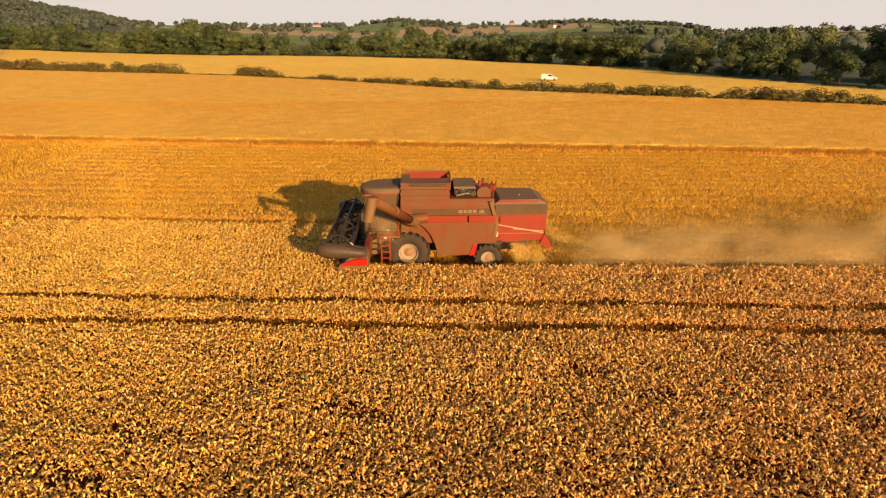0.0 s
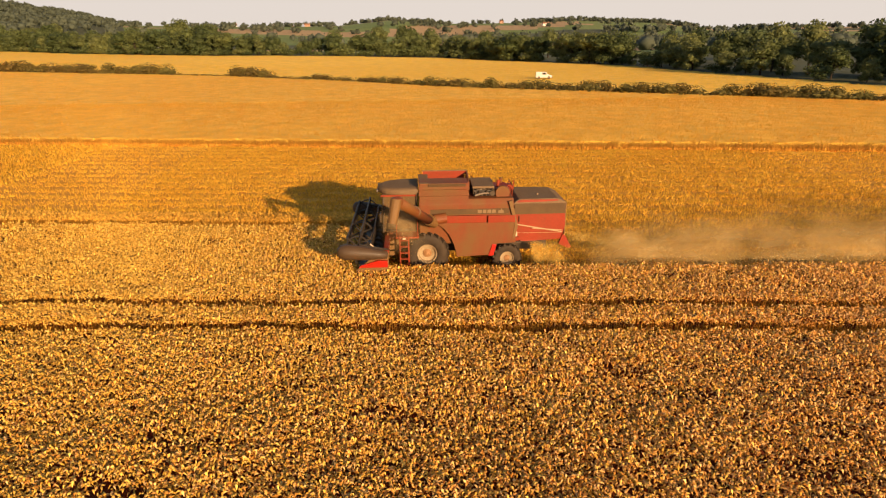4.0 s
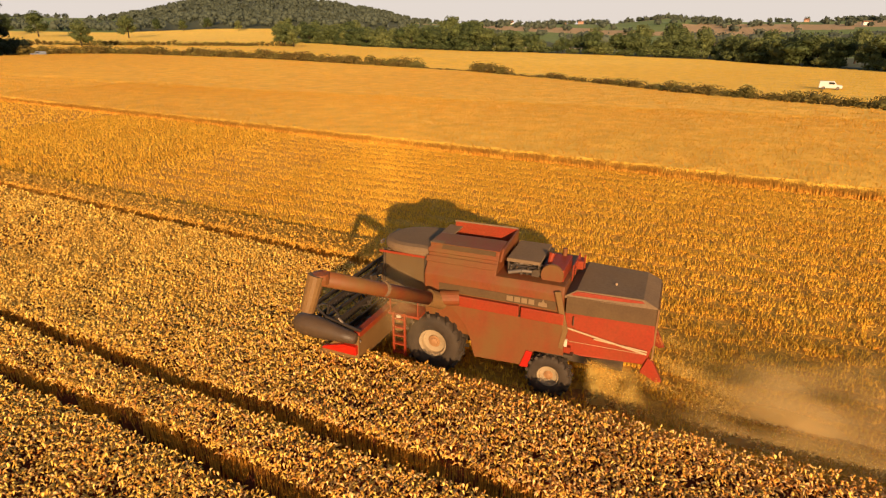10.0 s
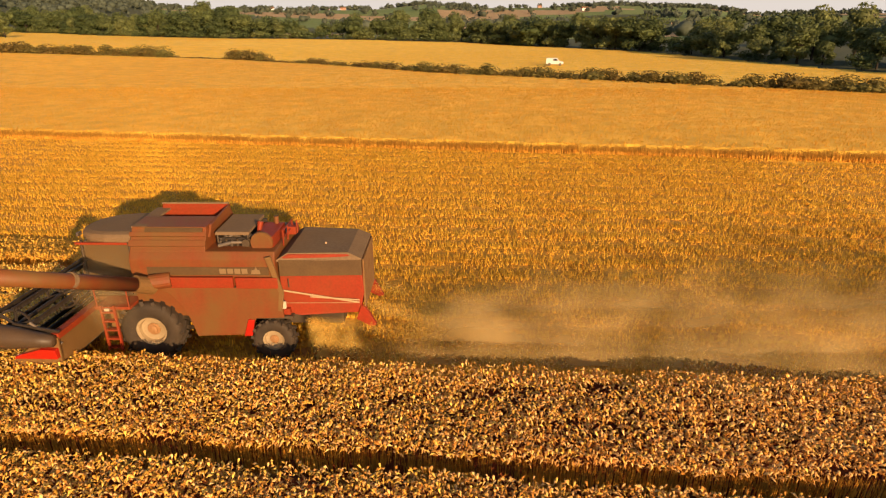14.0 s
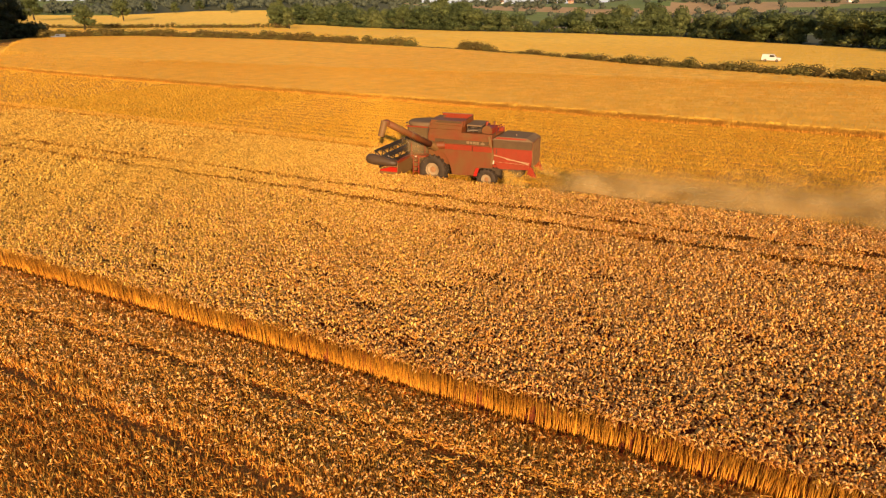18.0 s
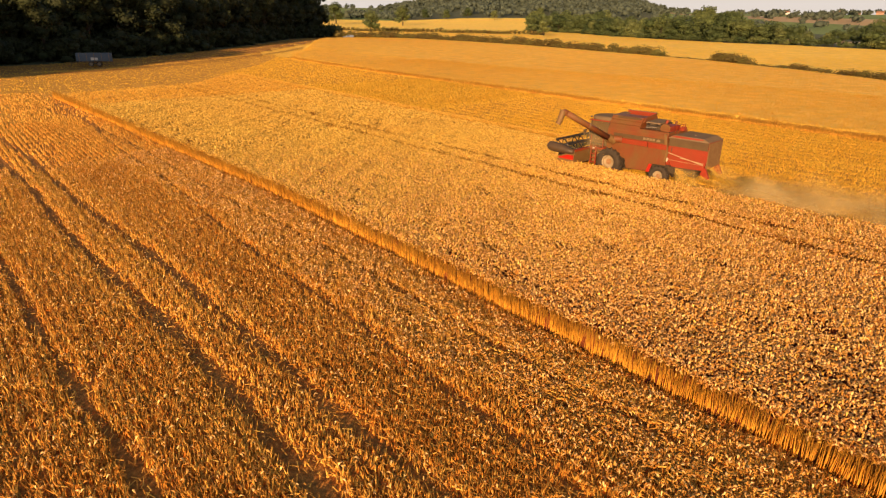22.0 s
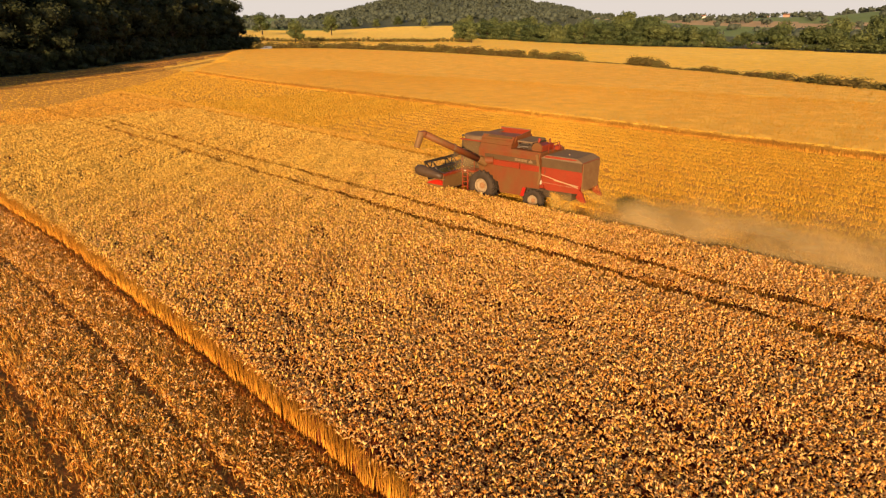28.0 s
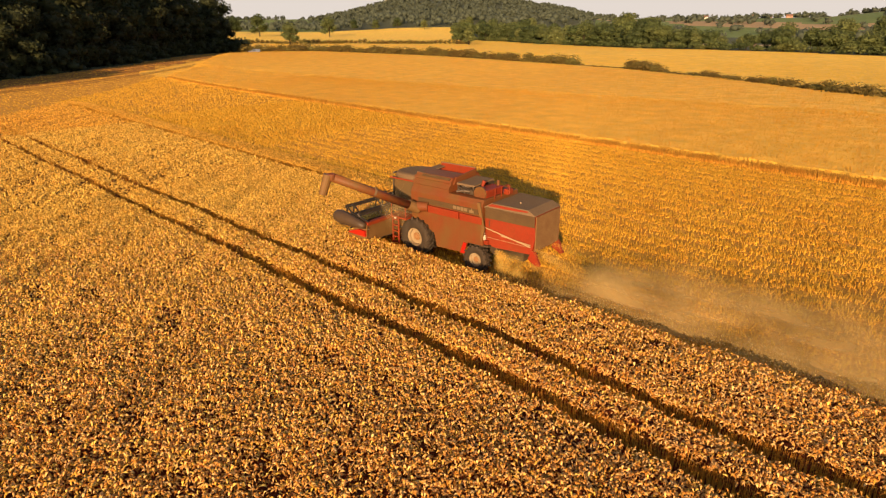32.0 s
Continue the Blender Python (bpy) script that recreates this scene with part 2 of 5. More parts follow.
# Red of the tank's inside, darkened for the shade down in it.
M_PIT_SHADE = mat("tank_inside_shaded", (0.075, 0.006, 0.004), 0.8, second=(0.04, 0.008, 0.005), scale=2)
M_DUSTP = mat("thick_dust_coat", (0.23, 0.13, 0.055), 0.95, second=(0.17, 0.085, 0.034), scale=2, spec=0.05)
M_LAMP = mat("lamp_lens", (0.52, 0.42, 0.30), 0.25, fine=0)
M_SHEET = mat("straw_coloured_sheet", (0.20, 0.105, 0.036), 0.6, dust=DUSTY, dust_amt=0.5, second=(0.15, 0.075, 0.025), scale=2)
M_MARK = mat("pale_marking", (0.20, 0.125, 0.06), 0.6, fine=0.1)
M_GLASS = mat("dusty_cab_glass", (0.10, 0.078, 0.05), 0.25, dust=DUSTY, dust_amt=0.65, spec=0.6)
M_CHAFF = mat("chaff", (0.74, 0.44, 0.09), 0.9, island=0.2, trans=0.4, fine=0, thin=0.5)

def veil(name, colour, thick, fade, patch=0.55, lo=0.28, hi=0.62):
    """Thin airborne dust: soft-edged over its sheet, patchy; fade holds the soft share of each side (start, end, foot, top)."""
    m = bpy.data.materials.new(name)
    m.use_nodes = True
    n, l = m.node_tree.nodes, m.node_tree.links
    n.remove(n["Principled BSDF"])
    tc, sep = n.new("ShaderNodeTexCoord"), n.new("ShaderNodeSeparateXYZ")
    l.new(tc.outputs["UV"], sep.inputs[0])
    ns = n.new("ShaderNodeTexNoise")
    ns.inputs["Scale"].default_value, ns.inputs["Detail"].default_value = patch, 5.0
    l.new(tc.outputs["Object"], ns.inputs["Vector"])
    last = None
    for src, start, stop, top in ((sep.outputs[0], 0, fade[0], thick), (sep.outputs[0], 1, 1 - fade[1], 1), (sep.outputs[1], 0, fade[2], 1),
                             (sep.outputs[1], 1, 1 - fade[3], 1), (ns.outputs["Fac"], lo, hi, 1)):
        r = n.new("ShaderNodeMapRange")
        r.interpolation_type = "SMOOTHSTEP"
        l.new(src, r.inputs[0])
        for k, val in zip((1, 2, 3, 4), (start, stop, 0, top)):
            r.inputs[k].default_value = val
        if last is None:
            last = r.outputs[0]
        else:
            x = n.new("ShaderNodeMath")
            x.operation = "MULTIPLY"
            l.new(last, x.inputs[0])
            l.new(r.outputs[0], x.inputs[1])
            last = x.outputs[0]
    d, t, mix, air = n.new("ShaderNodeBsdfDiffuse"), n.new("ShaderNodeBsdfTranslucent"), n.new("ShaderNodeMixShader"), n.new("ShaderNodeMixShader")
    d.inputs[0].default_value = t.inputs[0].default_value = (*colour, 1)
    mix.inputs[0].default_value = 0.35
    l.new(d.outputs[0], mix.inputs[1])
    l.new(t.outputs[0], mix.inputs[2])
    l.new(last, air.inputs[0])
    l.new(n.new("ShaderNodeBsdfTransparent").outputs[0], air.inputs[1])
    l.new(mix.outputs[0], air.inputs[2])
    l.new(air.outputs[0], n["Material Output"].inputs[0])
    return m


M_VEIL = veil("dust_veil", (0.52, 0.36, 0.15), 0.60, (0.06, 0.12, 0.14, 0.86), 0.35, 0.16, 0.66)
M_PUFF = veil("dust_puff", (0.60, 0.43, 0.20), 0.26, (0.45, 0.55, 0.4, 0.7), 0.7, 0.24, 0.66)
M_SPRAY = veil("chaff_veil", (0.62, 0.40, 0.10), 0.62, (0.25, 0.15, 0.12, 0.85), 1.6, 0.26, 0.64)
M_FAN = veil("straw_fan_veil", (0.70, 0.47, 0.15), 0.30, (0.12, 0.85, 0.35, 0.6), 0.9, 0.22, 0.66)
M_WHITE = mat("white_vehicle_paint", (0.52, 0.50, 0.46), 0.35, spec=0.5, fine=0.04)
M_WINDOW = mat("vehicle_glass", (0.02, 0.022, 0.025), 0.08, spec=0.7, fine=0)
M_SILVER = mat("silver_vehicle_paint", (0.17, 0.19, 0.22), 0.35, 0.3, spec=0.5, fine=0.05)
M_BLUE = mat("blue_grey_trailer_paint", (0.06, 0.09, 0.13), 0.5, second=(0.08, 0.105, 0.14), scale=1)
M_BRICK = mat("house_wall", (0.42, 0.26, 0.18), 0.85, second=(0.36, 0.2, 0.13), scale=0.4)
M_RENDER = mat("house_white_wall", (0.72, 0.66, 0.58), 0.85)
M_TILE = mat("house_roof", (0.22, 0.10, 0.06), 0.8, second=(0.17, 0.09, 0.06), scale=0.5)
M_ROCK = mat("pale_rock", (0.45, 0.38, 0.30), 0.9, second=(0.35, 0.30, 0.24), scale=0.05)


# ---- mesh helpers ----
def mesh_of(name, verts, faces, material, smooth=False):
    """A mesh from arrays of places and of equal-sided faces."""
    verts, faces = np.asarray(verts, np.float32), np.asarray(faces, np.int32)
    me = bpy.data.meshes.new(name)
    k = faces.shape[1]
    me.vertices.add(len(verts))
    me.vertices.foreach_set("co", verts.ravel())
    me.loops.add(faces.size)
    me.loops.foreach_set("vertex_index", faces.ravel())
    me.polygons.add(len(faces))
    me.polygons.foreach_set("loop_start", np.arange(0, faces.size, k, dtype=np.int32))
    me.update(calc_edges=True)
    if material:
        me.materials.append(material)
    if smooth:
        me.polygons.foreach_set("use_smooth", np.ones(len(faces), bool))
    return me


def part(name, bm, material, parent, label="", smooth=False):
    """Links a bmesh as one mesh object under a thing or a part."""
    me = bpy.data.meshes.new(name)
    bmesh.ops.recalc_face_normals(bm, faces=bm.faces)
    bm.to_mesh(me)
    bm.free()
    me.materials.append(material)
    if smooth:
        me.polygons.foreach_set("use_smooth", np.ones(len(me.polygons), bool))
    ob = new(name, me)
    ob.parent = parent
    return tagged(ob, label)


def thing(name, m, label, category, group=""):
    ob = new(name)
    ob.matrix_basis = m
    return tagged(ob, label, category, group)


def box(x0, x1, y0, y1, z0, z1, bev=0.02, bm=None):
    own = bmesh.new()
    bmesh.ops.create_cube(own, size=1, matrix=Matrix.LocRotScale(((x0 + x1) / 2, (y0 + y1) / 2, (z0 + z1) / 2), None, (x1 - x0, y1 - y0, z1 - z0)))
    if bev:
        bmesh.ops.bevel(own, geom=own.edges[:], offset=bev, segments=2, profile=0.7, affect="EDGES")
    return merged(bm, own)


def merged(bm, own):
    if bm is None:
        return own
    me = bpy.data.meshes.new("tmp")
    own.to_mesh(me)
    own.free()
    bm.from_mesh(me)
    bpy.data.meshes.remove(me)
    return bm


def hull(side, bev=0.03, y_mid=0.0, bm=None):
    """A body from its side outline: (x, z, half width) round the outline."""
    own = bmesh.new()
    a = [own.verts.new((x, y_mid - w, z)) for x, z, w in side]
    b = [own.verts.new((x, y_mid + w, z)) for x, z, w in side]
    own.faces.new(a)
    own.faces.new(b[::-1])
    for i in range(len(a)):
        j = (i + 1) % len(a)
        own.faces.new((a[i], b[i], b[j], a[j]))
    bmesh.ops.recalc_face_normals(own, faces=own.faces)
    if bev:
        bmesh.ops.bevel(own, geom=own.edges[:], offset=bev, segments=2, profile=0.7, affect="EDGES", clamp_overlap=True)
    return merged(bm, own)


def plate(outline, y0, y1, bev=0.01, bm=None):
    """A sheet from its outline in x and z, between y0 and y1."""
    return hull([(x, z, abs(y1 - y0) / 2) for x, z in outline], bev, (y0 + y1) / 2, bm)


def tube(p, q, r0, r1=None, n=10, bm=None, caps=True):
    own = bmesh.new()
    p, q = Vector(p), Vector(q)
    d = q - p
    m = Matrix.Translation((p + q) / 2) @ d.to_track_quat("Z", "Y").to_matrix().to_4x4()
    bmesh.ops.create_cone(own, cap_ends=caps, segments=n, radius1=r0, radius2=r0 if r1 is None else r1, depth=d.length, matrix=m)
    return merged(bm, own)


def lathe(profile, n, axis="y", centre=(0, 0, 0), bm=None, caps=(0, -1)):
    """Turns (radius, along) pairs about an axis."""
    own = bmesh.new()
    rings = []
    for r, h in profile:
        ring = []
        for k in range(n):
            a = 2 * math.pi * k / n
            c, s = r * math.cos(a), r * math.sin(a)
            v = (c, h, s) if axis == "y" else (c, s, h) if axis == "z" else (h, c, s)
            ring.append(own.verts.new(Vector(v) + Vector(centre)))
        rings.append(ring)
    for a, b in zip(rings, rings[1:]):
        for k in range(n):
            own.faces.new((a[k], a[(k + 1) % n], b[(k + 1) % n], b[k]))
    for k in caps:
        own.faces.new(rings[k])
    bmesh.ops.recalc_face_normals(own, faces=own.faces)
    return merged(bm, own)


rng = np.random.default_rng(7)


# ---- the lie of the land ----
def smooth01(v):
    v = np.clip(v, 0, 1)
    return v * v * (3 - 2 * v)


RIDGE_AZ = (-180, -100, -75, -57, -50, -46, -43, -38, -33, -29, -24, -15, -7, -2.5, 2.5, 9, 15, 22, 26, 33, 40, 60, 100, 180)
RIDGE_EL = (0.2, 0.6, 1.0, 1.1, 1.2, 2.0, 2.7, 2.9, 2.6, 2.1, 1.25, 1.15, 1.1, 1.5, 1.15, 1.2, 1.45, 1.2, 0.7, 0.8, 0.7, 0.6, 0.3, 0.2)


def land(x, y):
    """Height of the ground at x, y (arrays)."""
    x, y = np.asarray(x, float), np.asarray(y, float)
    u = -0.86 * x + 0.5 * y
    z = 2.8 * smooth01((u - 90) / 150) + 6.9 * smooth01((u - 300) / 600) * (1 - smooth01((u - 900) / 600))
    r = np.hypot(x - 10, y + 20)
    az = np.degrees(np.arctan2(x - 10, y + 20))
    top = 2300.0
    ridge = np.tan(np.radians(np.interp(az, RIDGE_AZ, RIDGE_EL))) * top + 9.5
    rise = smooth01((r - 420) / (top - 420)) ** 1.25
    fall = 1 - 0.6 * smooth01((r - top) / 2000)
    roll = 5 * np.sin(x / 190 + 1) * np.sin(y / 230) * smooth01((r - 500) / 500)
    return z + ridge * rise * fall + roll * smooth01((2000 - r) / 800)


def hedge_y(x):
    return np.interp(x, (-210, -185, -124, -72, -50, -22, 5, 16, 35, 64, 110, 170), (118, 146, 155, 152, 148, 130, 104, 97, 86, 68, 44, 14))


def wood_x(y):
    """Foot of the wood's edge; its unseen bulge below y=-27 is added for shade."""
    return np.interp(y, (-110, -37, -27, 1, 30, 60, 100, 132), (-84, -88, -126, -134, -150, -172, -206, -223))


def tree_y(x):
    """Foot of the belt of trees beyond the second field."""
    return np.interp(x, (-500, -270, -180, -107, 16, 60, 80, 88, 94, 108, 130), (470, 425, 370, 312, 314, 255, 215, 165, 122, 74, 52))


ROW = -0.075                                                       # run of the drill rows, y per x
NEAR_EDGE = lambda x: -21.1 - 0.085 * np.maximum(x, -10) - 0.035 * np.minimum(x + 10, 0)                            # standing wheat begins, towards the camera
CUT_EDGE = lambda x: -2.60 - 0.055 * (x - 1)                       # along the combine's near side
SWATH_EDGE = lambda x: 3.85 - 0.10 * (x + 9)                      # far end of the header's line
FAR_EDGE = lambda x: 30.0 - 0.137 * x                             # wheat still standing beyond the cut strip
TRAMS = ((-6.3, -0.068), (-8.2, -0.066))
HEAD_X = lambda y: wood_x(np.maximum(y, -26)) + np.interp(y, (-30, -1, 12, 50, 110), (66, 67, 60, 42, 16))                                  # the crop ends at the headland
KNIFE_X = -3.05


def ground_sheet():
    ring = np.concatenate([np.linspace(0, 60, 13)[1:], np.linspace(66, 420, 52), np.geomspace(440, 4900, 46)])
    n = 288
    a = np.linspace(0, 2 * np.pi, n, endpoint=False)
    x = np.concatenate([[10.0], (10 + ring[:, None] * np.sin(a)).ravel()])
    y = np.concatenate([[-20.0], (-20 + ring[:, None] * np.cos(a)).ravel()])
    z = land(x, y)
    q = []
    for i in range(len(ring) - 1):
        k = np.arange(n)
        k2 = (k + 1) % n
        q.append(np.stack([1 + i * n + k, 1 + i * n + k2, 1 + (i + 1) * n + k2, 1 + (i + 1) * n + k], 1))
    inner = np.stack([np.zeros(n, int), 1 + (np.arange(n) + 1) % n, 1 + np.arange(n), np.zeros(n, int)], 1)
    faces = np.concatenate(q)
    me = mesh_of("ground", np.stack([x, y, z], 1), faces, None, True)
    tri = bmesh.new()
    tri.from_mesh(me)
    tri.verts.ensure_lookup_table()
    for f in inner:
        tri.faces.new([tri.verts[i] for i in f[:3]])
    bmesh.ops.recalc_face_normals(tri, faces=tri.faces)
    # fields by region: 0 stubble, 1 wheat, 2 second field, 3 track, 4 pasture, 5 tan, 6 wood floor
    seeds = rng.uniform(-2800, 2800, (420, 2))
    kinds = rng.choice([4, 4, 4, 5, 5, 6, 4], 420)
    for f in tri.faces:
        c = f.calc_center_median()
        hx, hy = c.x, c.y
        r = math.hypot(hx - 10, hy + 20)
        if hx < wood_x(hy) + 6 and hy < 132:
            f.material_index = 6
        elif hx < wood_x(hy) + 22 and hy < 134:
            f.material_index = 3
        elif hy > tree_y(hx) - 2:
            f.material_index = int(kinds[np.argmin((seeds[:, 0] - hx) ** 2 + (seeds[:, 1] - hy) ** 2)]) if r > 430 else 6
            az = math.degrees(math.atan2(hx - 10, hy + 20))
            if az < -35.6 + 0.8 * math.sin(r / 60) and r < 900:
                f.material_index = 2
            if az < -26 and r > 430 and f.material_index == 5:
                f.material_index = 4
            if -50 < az < -25.5 and r > 900 or r > 2050 and (-6 < az < 2 or 11 < az < 24):
                f.material_index = 6
        elif hy > hedge_y(hx):
            f.material_index = 2
        elif hy > FAR_EDGE(hx):
            f.material_index = 1
        elif r > 600:
            f.material_index = 4
        else:
            f.material_index = 0 if hy < (SWATH_EDGE(hx) if hx < KNIFE_X else CUT_EDGE(hx)) and hx > HEAD_X(hy) - 2 and (hx > -40 or hy > NEAR_EDGE(hx) - 2) else 7
        f.smooth = True
    tri.to_mesh(me)
    tri.free()
    for m in (M_SOIL, M_FIELD, M_FIELD2, M_TRACK, M_PASTURE, M_TAN, M_WOODF, M_STRIPG):
        me.materials.append(m)
    return tagged(new("ground", me), "rolling farmland of golden stubble, pasture and woods", "ground", kind="structure")


ground_sheet()


# ---- standing wheat and stubble ----
def patch_points(x0, x1, y0, y1, per_m2, keep):
    n = int((x1 - x0) * (y1 - y0) * per_m2)
    p = np.stack([rng.uniform(x0, x1, n), rng.uniform(y0, y1, n)], 1)
    return p[keep(p[:, 0], p[:, 1])]


def in_tram(x, y, w=0.30):
    hit = np.zeros(len(x), bool)
    for c, s in TRAMS:
        hit |= np.abs(y - (c + s * (x - 2.6)) - 0.06 * np.sin(x * 0.35 + c)) < w * np.interp(x, (-60, -14, 0), (0.75, 0.85, 1.0))
    return hit


def in_near_crop(x, y):
    edge = NEAR_EDGE(x) + 0.03 * np.sin(x * 2.1) + 0.03 * np.sin(x * 5.3)
    far = np.where(x < KNIFE_X, SWATH_EDGE(x), CUT_EDGE(x)) + 0.08 * np.sin(x * 3.7)
    return (y > edge + 0.15) & (y < far) & (x > HEAD_X(y)) & ~in_tram(x, y)


def ears(p, z, size, spread):
    """Drooping ears of wheat: slim spindles."""
    n = len(p)
    ln = size * rng.uniform(0.75, 1.3, n)
    wd = ln * rng.uniform(0.12, 0.19, n)
    yaw = rng.uniform(0, 2 * np.pi, n)
    tilt = rng.uniform(0.3, 1.75, n)
    d = np.stack([np.sin(tilt) * np.cos(yaw), np.sin(tilt) * np.sin(yaw), np.cos(tilt)], 1)
    s = np.stack([-np.sin(yaw), np.cos(yaw), 0 * yaw], 1)
    u = np.cross(d, s)
    base = np.stack([p[:, 0], p[:, 1], z + rng.uniform(-spread, spread, n)], 1)
    mid = base + d * (ln * 0.55)[:, None] + np.array([0, 0, 0.02])
    tip = base + d * ln[:, None] - np.array([0, 0, 1.0]) * (ln * 0.25)[:, None]
    ring = [mid + s * (wd * math.cos(a))[:, None] + u * (wd * math.sin(a))[:, None] for a in (1.57, 3.4, -0.26)]
    v = np.stack([base, *ring, tip], 1).reshape(-1, 3)
    t = np.array([[0, 2, 1], [0, 1, 3], [4, 1, 2], [4, 3, 1]])
    f = (np.arange(n)[:, None, None] * 5 + t).reshape(-1, 3)
    return v, f


def blades(p, z0, height, width, lean):
    """Upright straws: slim three-sided spikes."""
    n = len(p)
    h = height * rng.uniform(0.7, 1.25, n)
    yaw = rng.uniform(0, 2 * np.pi, n)
    b = np.stack([p[:, 0], p[:, 1], z0 + 0 * h], 1)
    top = b + np.stack([rng.normal(0, lean, n) * h, rng.normal(0, lean, n) * h, h], 1)
    w = width * rng.uniform(0.7, 1.3, n)
    ring = [b + np.stack([w * np.cos(yaw + a), w * np.sin(yaw + a), 0 * w], 1) for a in (0, 2.1, 4.2)]
    v = np.stack([*ring, top], 1).reshape(-1, 3)
    t = np.array([[0, 1, 3], [1, 2, 3], [2, 0, 3]])
    return v, (np.arange(n)[:, None, None] * 4 + t).reshape(-1, 3)


def joined(*sets):
    vs, fs, k = [], [], 0
    for v, f in sets:
        vs.append(v)
        fs.append(f + k)
        k += len(v)
    return np.concatenate(vs), np.concatenate(fs)


def stuff(name, vf, material, label, category, parent=None):
    ob = new(name, mesh_of(name, *vf, material))
    ob.parent = parent
    return tagged(ob, label, category, kind="stuff")


def swell(x, y):
    """Uneven height of the crop's top."""
    return 0.05 * np.sin(x * 0.9 + 0.7 * np.sin(y * 0.8)) * np.sin(y * 1.1 + 0.4 * x) + 0.03 * np.sin(x * 2.7 + y * 1.9)


def crop_bed(name, inside, x0, x1, y0, y1, step, z, label, material=M_BED_SHADE, rough=1.0):
    """The dense body of the crop below its ears: an uneven top with sides down to the ground."""
    nx, ny = int((x1 - x0) / step), int((y1 - y0) / step)
    gx, gy = np.meshgrid(np.linspace(x0, x1, nx), np.linspace(y0, y1, ny), indexing="ij")
    ok = inside(gx.ravel(), gy.ravel()).reshape(nx, ny)
    ground = land(gx, gy)
    gz = np.where(ok, (z(gx) if callable(z) else z) + rough * (swell(gx, gy) + rng.normal(0, 0.05, gx.shape)), -0.05) + ground
    idx = np.arange(nx * ny).reshape(nx, ny)
    f = np.stack([idx[:-1, :-1], idx[1:, :-1], idx[1:, 1:], idx[:-1, 1:]], -1)
    some = ok[:-1, :-1] | ok[1:, :-1] | ok[1:, 1:] | ok[:-1, 1:]
    v = np.stack([gx, gy, gz], -1).reshape(-1, 3)
    return stuff(name, (v, f[some]), material, label, "wheat")


# Nearest bed carries the gap shade in its colour.
crop_bed("wheat_bed", in_near_crop, -50, 40, -26, 9, 0.17, lambda x: 0.49 + 0.10 * smooth01((-x - 8) / 36), "dense golden stalks of standing ripe wheat, shade coloured into the nearest")
crop_bed("wheat_bed", lambda x, y: in_near_crop(x, y) & (x <= -50), -84, -49.8, -20, 16, 0.2, 0.6, "dense golden stalks of standing ripe wheat, shade coloured into the nearest", M_BEDL)

def thin_spots(x, y):
    """Where the crop stands thin, in short runs along the drill rows."""
    v = y - ROW * x
    f = np.sin(v * 2.3 + 0.8 * np.sin(x * 0.31)) * np.sin(x * 0.52 + 2.2 * np.sin(v * 0.83)) + 0.35 * np.sin(x * 1.9 + v * 3.1)
    return rng.uniform(0, 1, len(x)) < np.interp(f, (0.45, 1.05), (1.0, 0.45))


near = [patch_points(-20, 32, -25, 6, 370, lambda x, y: in_near_crop(x, y) & thin_spots(x, y))]
middle = patch_points(-50, -20, -20, 14, 125, lambda x, y: in_near_crop(x, y) & thin_spots(x, y))
wide = [patch_points(-84, -50, -20, 16, 36, in_near_crop), patch_points(32, 60, -27, -2, 20, in_near_crop)]
pn, pw = np.concatenate(near), np.concatenate(wide)
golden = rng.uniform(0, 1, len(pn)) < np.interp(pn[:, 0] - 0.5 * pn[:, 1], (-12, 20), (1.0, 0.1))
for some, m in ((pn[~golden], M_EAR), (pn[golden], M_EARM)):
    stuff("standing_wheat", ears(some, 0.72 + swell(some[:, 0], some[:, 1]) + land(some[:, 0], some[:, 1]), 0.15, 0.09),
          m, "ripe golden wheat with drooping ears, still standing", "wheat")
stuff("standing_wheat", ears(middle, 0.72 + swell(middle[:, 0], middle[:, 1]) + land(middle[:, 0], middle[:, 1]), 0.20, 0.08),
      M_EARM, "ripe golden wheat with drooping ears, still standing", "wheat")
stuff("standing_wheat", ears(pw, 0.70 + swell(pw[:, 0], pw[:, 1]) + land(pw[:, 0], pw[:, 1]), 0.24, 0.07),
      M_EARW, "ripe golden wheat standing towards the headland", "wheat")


def edge_stems(line, x0, x1, per_m, height, depth=0.25, width=0.022):
    n = int((x1 - x0) * per_m)
    x = rng.uniform(x0, x1, n)
    y = line(x) + rng.uniform(0, depth, n) + 0.03 * np.sin(x * 2.1) + 0.03 * np.sin(x * 5.3)
    p = np.stack([x, y], 1)
    return blades(p, land(x, y), height, width, 0.07)


walls = [edge_stems(NEAR_EDGE, -66, 40, 160, 0.80, 0.3, 0.02)]
far_walls = [edge_stems(lambda x: FAR_EDGE(x) - 0.1, -75, 75, 170, 0.64, 0.8, 0.032), edge_stems(lambda x: FAR_EDGE(x) - 0.1, -118, -75, 70, 0.6, 0.8, 0.06)]
lane_walls = [edge_stems(lambda x: SWATH_EDGE(x) + 0.55, -79, KNIFE_X, 90, 0.50, 0.15, 0.03)]
for c, s in TRAMS:
    lane = lambda x: c + s * (x - 2.6) + 0.06 * np.sin(x * 0.35 + c) + 0.25
    walls.append(edge_stems(lane, -20, 40, 170, 0.70, 0.14))
    lane_walls.append(edge_stems(lane, -66, -20, 90, 0.74, 0.22, 0.035))
stuff("wheat_edge", joined(*lane_walls), M_STEM, "dull brown stems along the wheel lanes in the crop", "wheat")
walls.append(edge_stems(lambda x: CUT_EDGE(x) - 0.2, KNIFE_X, 45, 60, 0.78, 0.2))
